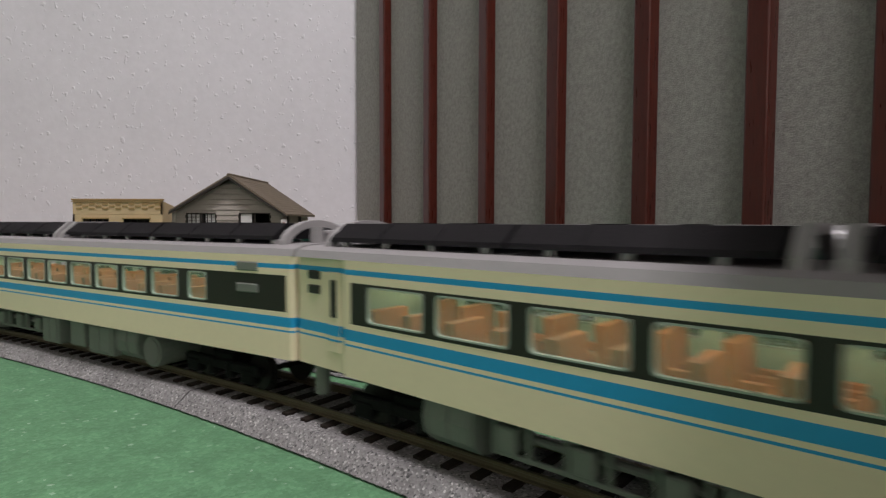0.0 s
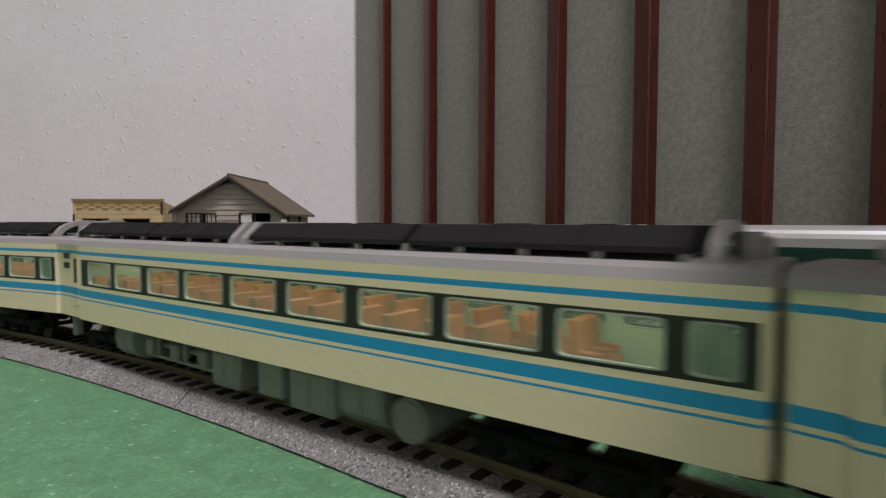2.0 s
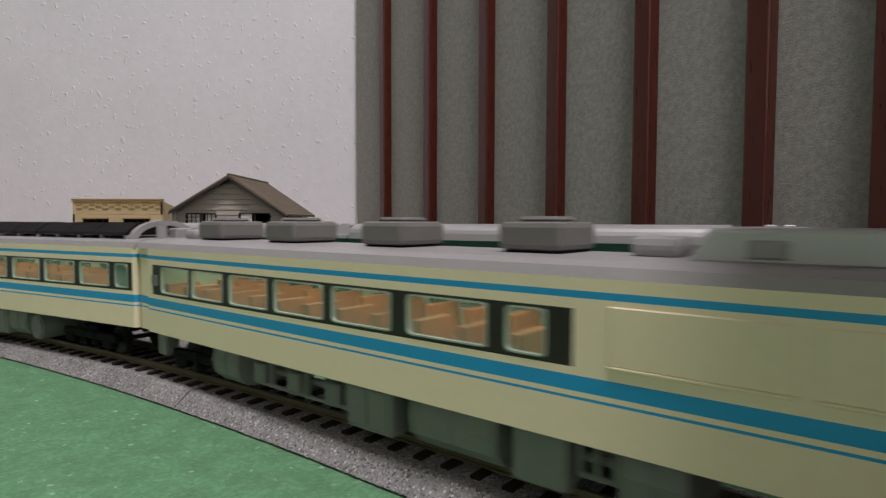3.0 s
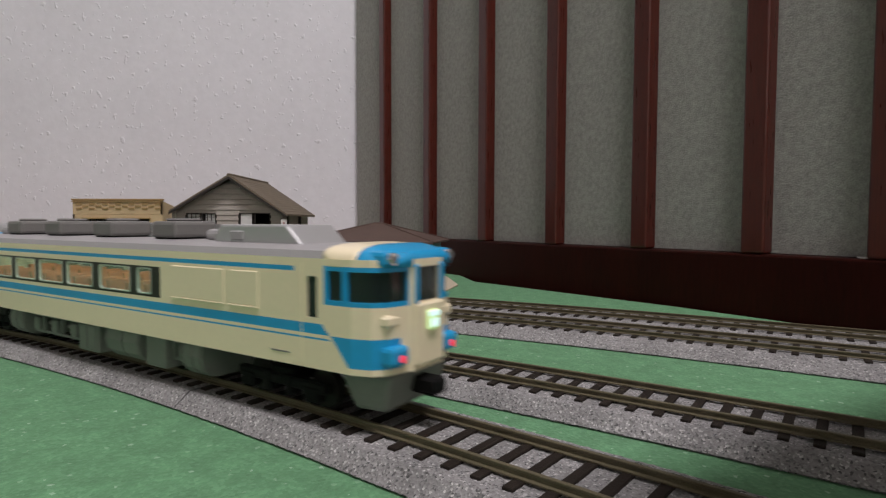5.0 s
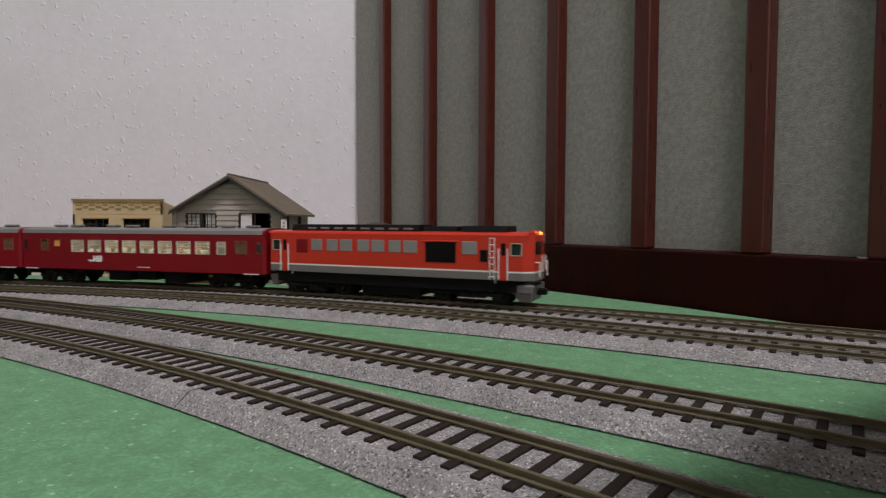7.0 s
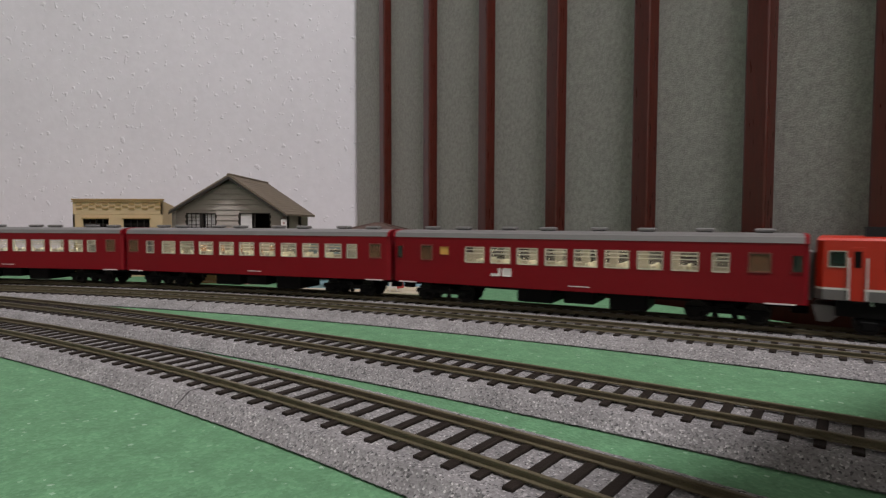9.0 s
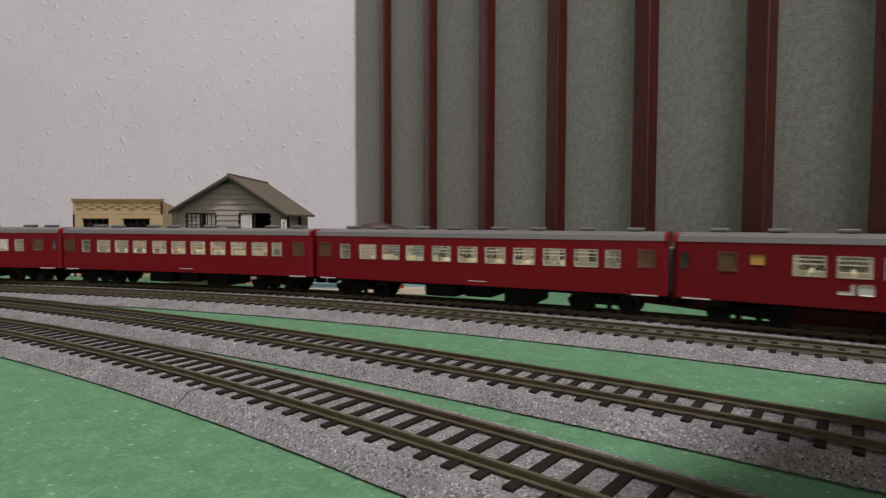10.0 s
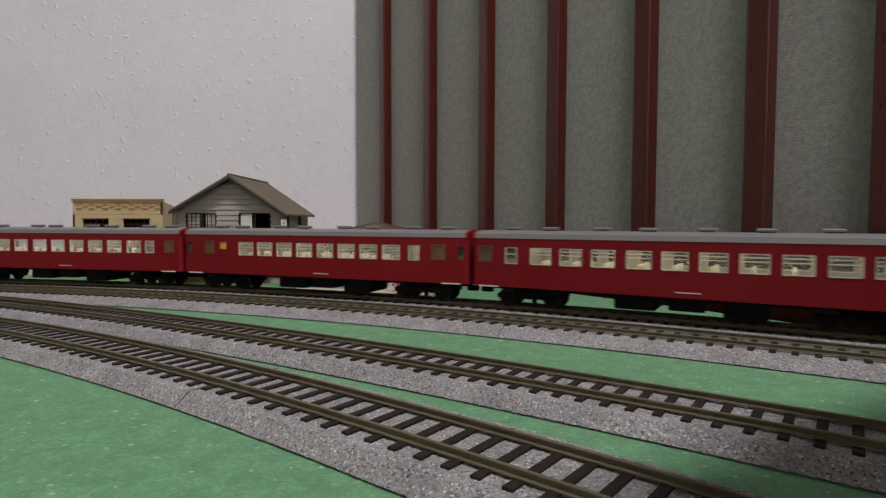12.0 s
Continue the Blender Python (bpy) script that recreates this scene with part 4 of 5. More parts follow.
# orange diesel locomotive
def locomotive():
    root = tagged(new("diesel_locomotive"), "orange red diesel locomotive with a grey skirt and white line", "locomotive", "red train")
    L, W = 98.0, 17.0
    side = [(-L, -13), (-L + 3, -W), (L - 4, -W), (L + 2, -12), (L + 3.5, -1.5)]
    path = side + [(x, -y) for x, y in side[::-1]] + [side[0]]
    pv = [Vector(q) for q in path]
    lead = math.hypot(3, 4) + L - 3
    nose = lead + L - 4 + math.hypot(6, 5) + math.hypot(1.5, 10.5) + 1.5
    mirror = 2 * nose
    openings = [(-93, -86, 31, 38.5), (86.5, 93.5, 31, 38.5), (nose - lead - 11.2, nose - lead - 1.2, 31.5, 39.5)]
    holes = []
    for a, b, c, d in openings:
        holes += [(lead + a, lead + b, c, d), (mirror - lead - b, mirror - lead - a, c, d)]
    zs = [16.0, 20.6, 21.6, 43.2]

    def paint(u, z):
        return 1 if z < 20.6 else 2 if z < 21.6 else 0
    part("body", shell(path, zs, holes, paint, 0.9), [M_ORANGE, M_LOCOGREY, M_WHITE], root, "orange red body over a grey skirt")
    part("roof", prism(roof_profile(W, 43.1, 45.2), -L + 1, L - 1, "x"), M_ORANGE, root, "orange red roof edge")
    part("nose_roof", prism([(L - 1.2, 43.1), (L + 3.4, 43.1), (L + 1.5, 45.0), (L - 1.2, 45.2)], -10, 10), M_ORANGE, root)
    # black roof hatches
    hatch = part("roof_hatch", prism([(-12, 44.6), (-9.5, 49.4), (9.5, 49.4), (12, 44.6)], -80, 22, "x"), M_BLACK, root, "black roof hatch")
    part("roof_hatch", prism([(-12, 44.6), (-9.5, 48.8), (9.5, 48.8), (12, 44.6)], 52, 82, "x"), M_BLACK, root)
    part("roof_tank", prism([(-9, 44.8), (-7, 48.4), (7, 48.4), (9, 44.8)], 24, 48, "x"), M_BLACK, root)
    for k in range(8):
        part("hatch_vent", box(-66 + k * 11, -59 + k * 11, -11.6, -9.8, 45.9, 47.3, 0.3), M_ACGREY, hatch)
    for k in range(2):
        part("hatch_vent", box(58 + k * 11, 65 + k * 11, -10.6, -8.8, 45.4, 46.4, 0.3), M_ACGREY, root)
    part("exhaust_pipe", box(66, 72, -3, 3, 46.8, 49, 0.4), M_BLACK, root)
    for s in (-1, 1):
        y = s * W
        for a, b in ((-59, -50), (-46, -37), (-35, -25.5), (-21, -12), (-10, -0.5), (3, 12), (14, 24), (55, 65)):
            lv = part("louvre_window", box(a, b, y - 0.25, y + 0.25, 31.2, 39.2, 0.25), M_LOUVRE, root, "grey louvred window")
        part("grille_panel", box(-72, -62, y - 0.2, y + 0.2, 29.5, 39.0, 0.2), M_RED, root)
        g = part("radiator_grille", box(30, 51, y - 0.4, y + 0.4, 25.8, 38.6, 0.2), M_BLACK, root, "black radiator grille")
        for k in range(6):
            part("grille_slat", box(30.5, 50.5, y - 0.6, y + 0.6, 27 + k * 1.9, 27.5 + k * 1.9), M_BLACK, g)
        part("grille_hood", box(28, 53, y - 0.9, y + 0.9, 38.7, 39.6, 0.3), M_ORANGE, root)
        part("filter", box(67, 72, y - 0.3, y + 0.3, 27, 34.2, 0.2), M_BLACK, root)
        for x in (-85.2, -78.5, 79.3, 84.8):
            part("handrail", rod((x, y + s * 1.0, 16.5), (x, y + s * 1.0, 35.5), 0.42, 6), M_WHITE, root, "white handrail")
        for x in (-82, 82):
            d = part("cab_door", box(x - 2.6, x + 2.6, y - 0.15, y + 0.15, 16, 40.5, 0.2), M_ORANGE, root)
            part("door_window", box(x - 1.5, x + 1.5, y - 0.3, y + 0.3, 31, 38.5, 0.2), M_BLACK, d)
            part("step", box(x - 3, x + 3, y - 0.8, y + 0.8, 15.0, 15.8), M_BLACK, root)
        lad = part("ladder", rod((73.6, y + s * 0.9, 16.5), (73.6, y + s * 0.9, 41.8), 0.3, 6), M_WHITE, root, "white ladder")
        part("ladder_rail", rod((76.6, y + s * 0.9, 16.5), (76.6, y + s * 0.9, 41.8), 0.3, 6), M_WHITE, lad)
        for k in range(7):
            part("rung", rod((73.6, y + s * 0.9, 18 + k * 3.9), (76.6, y + s * 0.9, 18 + k * 3.9), 0.3, 6), M_WHITE, lad)
        for x in (-89.5, 90.0):
            window(root, x, y * 0.985, 34.75, 6.2, 6.7, 0.5, 0.5, M_FRAME, M_DARKGLASS, name="cab_window")
        wn = part("windscreen", box(-5, 5, -0.2, 0.2, 31.6, 39.4), M_DARKGLASS, root)
        wn.matrix_basis = pose((L + 2.5) * MM, s * 6.2 * MM, 0, 0, 0, 90 + s * 8)
        part("front_rail", rod((L + 4.6, s * 9, 18), (L + 4.6, s * 9, 27), 0.4, 6), M_WHITE, root, "white front handrail")
        part("front_rail", rod((L + 4.6, s * 9, 27), (L + 2.0, s * 11.5, 27), 0.4, 6), M_WHITE, root)
        part("front_rail", rod((L + 4.8, s * 4, 22), (L + 4.8, s * 4, 31), 0.4, 6), M_WHITE, root)
        part("buffer_step", box(L - 12, L + 1.5, s * 12 - 3, s * 12 + 3, 8, 13.4, 0.8), M_LOCOGREY, root)
    part("head_lamp_housing", box(L - 3, L + 2.2, -3.4, 3.4, 42.4, 46.2, 1.0, 2), M_ORANGE, root)
    part("head_lamp", rod((L + 1.8, 0, 44.2), (L + 2.9, 0, 44.2), 1.2, 14), M_AMBER, root, "glowing amber head lamp")
    part("head_lamp", rod((L - 0.4, -4.2, 44.2), (L + 1.5, -4.2, 44.2), 1.0, 14), M_AMBER, root, "glowing amber head lamp")
    part("plough", prism([(L - 14, 12.6), (L + 2, 12.6), (L, 3), (L - 7, 3)], -13, 13), M_LOCOGREY, root, "grey snow plough")
    part("plough", prism([(-L + 14, 12.6), (-L - 1, 12.6), (-L + 1, 5), (-L + 6, 5)], -13, 13), M_LOCOGREY, root)
    part("fuel_tank", box(-20, 24, -14, 14, 2.5, 13, 1.2), M_BLACK, root)
    part("underframe", box(-L + 8, L - 8, -15.6, 15.6, 8.6, 16.4), M_BLACK, root)
    # thin pale bar standing in for the glint along an underfloor pipe
    part("pipe_highlight", box(52, 72, -15.4, -14.8, 3.6, 4.2), M_FRAME, root)
    for x, t in ((-58, 2.3), (58, -2.3)):
        bogie(root, x, (-20, 0, 20), t, wide=14.5)
    part("gangway", box(-L - 1.8, -L + 0.5, -5, 5, 15, 37, 0.5), M_COACHROOF, root)
    part("coupler", box(L, L + 7, -2.2, 2.2, 6.5, 10.5, 0.6), M_BLACK, root)
    part("cab_bulkhead", box(76, 77, -W + 1, W - 1, 14, 43), M_MINT, root)
    part("cab_bulkhead", box(-77, -76, -W + 1, W - 1, 14, 43), M_MINT, root)
    return root


# dark green coaches with silver roofs
def silver_coach():
    root = tagged(new("green_coach"), "dark green coach with a bright silver rounded roof", "passenger coach", "green coaches")
    L, W = 115.0, 17.5
    path = [(-L, -W), (L, -W), (L, W), (-L, W), (-L, -W)]
    wins = [(-104 + k * 17.5, -93 + k * 17.5) for k in range(12)]
    holes = [(L + a, L + b, 26, 34.5) for a, b in wins] + [(3 * L + 2 * W - b, 3 * L + 2 * W - a, 26, 34.5) for a, b in wins]
    part("body", shell(path, [12.5, 41.4], holes, lambda u, z: 0, 0.9), M_GREENCAR, root, "dark green body")
    part("roof", prism(roof_profile(W, 41.3, 50.2, n=13), -L, L - 29, "x"), M_SILVER, root, "bright silver roof")
    bx = part("roof_box", prism([(-15, 43.5), (-13.5, 49.3), (13.5, 49.3), (15, 43.5)], L - 28.6, L, "x"), M_SILVER, root, "silver box roof section")
    part("roof_ledge", box(L - 28.8, L, -W - 0.2, W + 0.2, 41.3, 43.6, 0.3), M_SILVER, root)
    for k in range(2):
        part("roof_vent", box(L - 16 + k * 7, L - 12 + k * 7, -9, -5, 49.2, 50.2, 0.2), M_SILVER, bx)
    part("rounded_end", rod((L - 0.5, 0, 34), (L + 2.6, 0, 34), 10.5, 20), M_GREENCAR, root)
    part("gangway", box(-L - 1.8, -L + 0.5, -6, 6, 14, 40, 0.6), M_BLACK, root)
    part("floor_pan", box(-L + 1, L - 1, -W + 1.2, W - 1.2, 12.6, 15), M_CREAMSEAT, root)
    for a, b in wins:
        for y in (-W + 0.3, W - 0.3):
            window(root, (a + b) / 2, y, 30.2, b - a - 0.8, 7.7, 0.5, 0.6, M_GREENCAR, M_GLASS)
    x = -98.0
    while x < 100:
        for y in (-9, 9):
            shared("seat", seat_mesh, M_SEAT, root, "seat", pose(x * MM, y * MM, 15.0 * MM))
        x += 17.5
    part("light_strip", box(-L + 8, L - 8, -2, 2, 40, 40.8), M_LEDS, root, "glowing strip of interior lamps")
    part("underframe", box(-L + 4, L - 4, -8, 8, 9.8, 12.8), M_BLACK, root)
    for x, t in ((-82, 3.2), (82, -3.2)):
        bogie(root, x, turn=t)
    return root


def fleet(make, n, *args):
    """n alike vehicles, built once and copied."""
    a = make(*args)
    return [a] + [copy_thing(a, pose(0, 0, 0)) for _ in range(n - 1)]


BLUE_CARS = [middle_car(True)] + fleet(middle_car, 2) + fleet(cab_car, 2)
_van, _plain = [red_coach(True), red_coach(True, False)], fleet(red_coach, 3)
RED_CARS = [_van[0], _plain[0], _plain[1], _van[1], _plain[2]]
LOCO = locomotive()
SILVER_CARS = fleet(silver_coach, 4)


# ---- buildings behind the tracks ----
M_SIDING = mat("grey_brown_siding", (0.40, 0.365, 0.33), 0.85, 0, 0.12, 60, 900, 0.15, stretch=(0.2, 1, 1), spec=0.15)
M_SLATE = mat("brown_roof_plastic", (0.185, 0.15, 0.11), 0.8, 0, 0.12, 60, 900, 0.2)
M_BROWNWOOD = mat("light_brown_wood", (0.30, 0.17, 0.07), 0.6, 0, 0.15, 60, 900, 0.15)
M_AWNING = mat("ochre_awning", (0.36, 0.18, 0.06), 0.6, 0, 0.08, 60, 900, 0.1)
M_DARKFRAME = mat("dark_window_frame", (0.03, 0.025, 0.022), 0.55, 0, 0.1, 60, 900, 0.05)
M_SHOJI = mat("white_paper_screen", (0.75, 0.74, 0.74), 0.7, 0, 0.04, 60, 900, 0.05)
M_PINK = mat("pink_notice", (0.85, 0.40, 0.40), 0.6, 0, 0.06, 60, 900, 0.02)
M_REDINK = mat("red_print", (0.45, 0.06, 0.05), 0.6, 0, 0.06, 60, 900, 0.02)
M_INK = mat("faded_print", (0.42, 0.24, 0.22), 0.6, 0, 0.06, 60, 900, 0.02)
M_PAPER = mat("white_printed_paper", (0.75, 0.72, 0.72), 0.6, 0, 0.03, 60, 900, 0.02)
M_TEAL = mat("pale_blue_boards", (0.24, 0.41, 0.50), 0.6, 0, 0.1, 60, 900, 0.12, stretch=(0.2, 1, 1))
M_STATIONROOF = mat("dark_red_brown_roof", (0.085, 0.052, 0.042), 0.7, 0, 0.12, 60, 900, 0.2)
M_CREAMTRIM = mat("cream_trim", (0.74, 0.70, 0.58), 0.55, 0, 0.06, 60, 900, 0.04)
M_BEIGE = mat("beige_wall", (0.62, 0.475, 0.28), 0.6, 0, 0.06, 60, 900, 0.06)
M_BEIGEDARK = mat("brown_beige_tile", (0.38, 0.26, 0.11), 0.6, 0, 0.06, 60, 900, 0.06)
M_BASE = mat("cream_base_plate", (0.58, 0.50, 0.38), 0.6, 0, 0.06, 60, 900, 0.04)


def courses(parent, x0, x1, z0, z1, h, y, openings, material, gable=None, axis="front", name="board"):
    """Lapped boards across a wall, cut at openings (x0, x1, z0, z1); gable(z) gives the run at a height."""
    z = z0
    while z < z1 - 0.3:
        t = min(z + h, z1) - 0.5
        a, b = (x0, x1) if gable is None else gable(t)
        runs = [(a, b)]
        for o in openings:
            if o[2] < t - 0.6 and o[3] > z + 0.6:
                nxt = []
                for p, q in runs:
                    if o[1] <= p or o[0] >= q:
                        nxt.append((p, q))
                    else:
                        if o[0] - p > 0.4:
                            nxt.append((p, o[0]))
                        if q - o[1] > 0.4:
                            nxt.append((o[1], q))
                runs = nxt
        for p, q in runs:
            if q - p > 1:
                if axis == "front":
                    part(name, prism([(y - 1.0, z), (y - 0.3, t), (y + 0.2, t), (y + 0.2, z)], p, q, "x"), material, parent)
                else:
                    part(name, prism([(y + 0.7, z), (y + 0.25, t), (y - 0.2, t), (y - 0.2, z)], p, q), material, parent)
        z += h


def muntins(parent, x0, x1, y, z0, z1, cols, rows, material, w=0.5):
    """A lattice of glazing bars in front of nothing: four rails and the bars between."""
    f = part("window_frame", box(x0, x1, y, y + 1.2, z1 - 0.8, z1), material, parent)
    part("rail", box(x0, x1, y, y + 1.2, z0, z0 + 0.8), material, f)
    for k in range(cols + 1):
        c = x0 + (x1 - x0) * k / cols
        part("stile", box(c - w / 2, c + w / 2, y + 0.1, y + 1.0, z0, z1), material, f)
    for k in range(1, rows):
        c = z0 + (z1 - z0) * k / rows
        part("bar", box(x0, x1, y + 0.2, y + 0.8, c - w / 2, c + w / 2), material, f)
    return f


def bars_of_writing(parent, x0, x1, y, z0, z1, n, material, name="writing_bar", upright=False):
    for k in range(n):
        if upright:
            h = (z1 - z0) / n
            part(name, box(x0, x1, y - 0.12, y, z0 + k * h + h * 0.18, z0 + k * h + h * 0.8), material, parent)
        else:
            w = (x1 - x0) / n
            part(name, box(x0 + k * w + w * 0.15, x0 + k * w + w * 0.85, y - 0.12, y, z0, z1), material, parent)


def house():
    root = tagged(new("shop_house"), "two-storey grey wooden model shop house with a brown gable roof", "house", "model buildings")
    root.matrix_basis = pose(-0.204, 0.538, 0)
    up = [(-40, -11.5, 51.5, 67), (10, 40, 51.5, 67)]
    shop = [(-46, 30, 2, 27)]
    side = [(14, 24, 52, 66), (58, 76, 52, 66), (34, 46, 12, 26)]
    holes = [(51 + a, 51 + b, c, d) for a, b, c, d in up + shop] + [(102 + a, 102 + b, c, d) for a, b, c, d in side]
    part("wall", shell([(-51, 0), (51, 0), (51, 100), (-51, 100), (-51, 0)], [0, 70], holes, lambda u, z: 0, 1.6), M_SIDING, root)
    part("gable", prism([(-51, 69.8), (51, 69.8), (4, 98.8)], 0.2, 1.6), M_SIDING, root)
    part("gable", prism([(-51, 69.8), (51, 69.8), (4, 98.8)], 98.4, 99.8), M_SIDING, root)
    courses(root, -51, 51, 30, 70, 5.0, 0, up, M_SIDING)
    courses(root, -51, 51, 70, 98, 5.0, 0, [], M_SIDING, lambda z: (-51 + (z - 70) / 28.8 * 55, 51 - (z - 70) / 28.8 * 47))
    courses(root, 30, 51, 0, 30, 5.0, 0, [], M_SIDING)
    courses(root, 0, 100, 0, 68, 5.0, 51, side, M_SIDING, axis="side")
    part("corner_post", box(49.4, 53.0, -2.0, 1.6, 0, 70, 0.3), M_SIDING, root)
    part("corner_post", box(-53.0, -49.4, -2.0, 1.6, 0, 70, 0.3), M_SIDING, root)
    # roof: two slabs with bargeboards and ridge
    for s, ex, ez in ((-1, -52.5, 67.2), (1, 58, 64.2)):
        bm = prism([(4, 100.8), (ex, ez), (ex, ez + 2.0), (4, 103.0)], -9, 106)
        rf = part("roof", bm, M_SLATE, root, "brown roof slope")
        part("bargeboard", prism([(4, 98.4), (ex, ez - 1.8), (ex, ez + 0.4), (4, 101.0)], -9.8, -8.6), M_DARKFRAME, rf)
        n = 14
        for k in range(1, n):
            f = k / n
            x, z = 4 + (ex - 4) * f, 103.0 + (ez + 2.0 - 103.0) * f
            part("roof_course", box(x - 0.35, x + 0.35, -9, 106, z - 0.3, z + 0.12), M_SLATE, rf)
    part("ridge_cap", box(2.2, 5.8, -9.4, 106.4, 102.0, 103.8, 0.5), M_SLATE, root)
    for a, b, c, d in up:
        w = muntins(root, a, b, -0.8, c, d, 2, 1, M_DARKFRAME, 1.4)
        part("sill", box(a - 1, b + 1, -2, 0.4, c - 1.2, c), M_DARKFRAME, w)
    muntins(root, -39, -27, -0.5, 52.5, 66.4, 3, 4, M_DARKFRAME)
    muntins(root, -24, -12.5, -0.5, 52.5, 66.4, 3, 4, M_DARKFRAME)
    part("paper_screen", box(-39, -28, 0.8, 1.2, 52.3, 66.6), M_SHOJI, root)
    part("paper_screen", box(-22, -13, 0.8, 1.2, 52.3, 66.6), M_SHOJI, root)
    part("paper_screen", box(11.5, 22, 0.4, 0.9, 52.3, 66.6), M_SHOJI, root, "white paper window screen")
    part("upper_floor", box(-49, 49, 2, 98, 42, 43.5), M_DARKFRAME, root)
    part("rear_room_wall", box(-49, 49, 60, 61, 1, 69), M_DARKFRAME, root)
    # awning and shop front
    aw = part("awning", prism([(-14, 24.6), (-0.4, 35.8), (-0.4, 37.0), (-14.4, 25.6)], -53, 45, "x"), M_AWNING, root, "ochre sloping shop awning")
    part("awning_edge", box(-53, 45, -14.8, -13.8, 23.8, 25.8, 0.2), M_AWNING, aw)
    for x in (-46, -31, -14.5, 2, 17, 30):
        part("shop_post", box(x - 1, x + 1, -0.6, 1.8, 0, 28), M_BROWNWOOD, root)
    for a, b in ((-45, -32), (-30, -15.5), (-13.5, 1), (3, 16)):
        d = muntins(root, a, b, 1.6, 9, 27, 2, 1, M_BROWNWOOD, 0.6)
        part("door_panel", box(a, b, 1.4, 2.4, 1.2, 9), M_BROWNWOOD, d)
    muntins(root, -26, -19, 1.0, 18, 27, 2, 3, M_SHOJI, 0.5)
    part("sill_beam", box(-48, 32, -1.5, 2, 0, 1.8), M_BROWNWOOD, root)
    # hanging sign on the corner
    sg = part("hanging_sign", box(52, 57.5, -8, -7.2, 35, 61, 0.2), M_PAPER, root, "white hanging sign with reddish marks")
    for k in range(7):
        part("writing_bar", box(53.9, 55.6, -8.15, -8, 38 + k * 3.1, 39.8 + k * 3.1), M_INK, sg)
    part("sign_bracket", box(51, 57, -7.6, -7.2, 60.8, 61.6), M_DARKFRAME, sg)
    for a, b, c, d in side:
        f = part("window_frame", box(50.6, 52.4, a - 0.8, b + 0.8, d, d + 1), M_DARKFRAME, root)
        part("sill", box(50.6, 52.6, a - 0.8, b + 0.8, c - 1, c), M_DARKFRAME, f)
        part("stile", box(50.8, 51.8, (a + b) / 2 - 0.5, (a + b) / 2 + 0.5, c, d), M_DARKFRAME, f)
    part("paper_screen", box(49.2, 49.6, 15, 21, 52.5, 65.5), M_SHOJI, root)
    return root


house()


def notice_board():
    root = tagged(new("sandwich_board"), "small pink notice board leaning in front of the shop", "sign board")
    root.matrix_basis = pose(-0.176, 0.527, 0, 8, 0, 0)
    part("panel", box(-9, 9, 0, 0.8, 0.2, 17.6), M_PINK, root)
    for x0, x1 in ((-9.8, -8.6), (8.6, 9.8)):
        part("frame_post", box(x0, x1, -0.3, 1.2, 0, 18.6, 0.2), M_REDINK, root)
    part("frame_rail", box(-9.8, 9.8, -0.3, 1.2, 17.4, 18.8, 0.2), M_REDINK, root)
    for k, z in enumerate((14.2, 11.6, 8.8, 6.4, 3.8)):
        bars_of_writing(root, -7.6, 7.6, 0, z, z + 1.3, 5 + k % 3, M_PAPER)


notice_board()


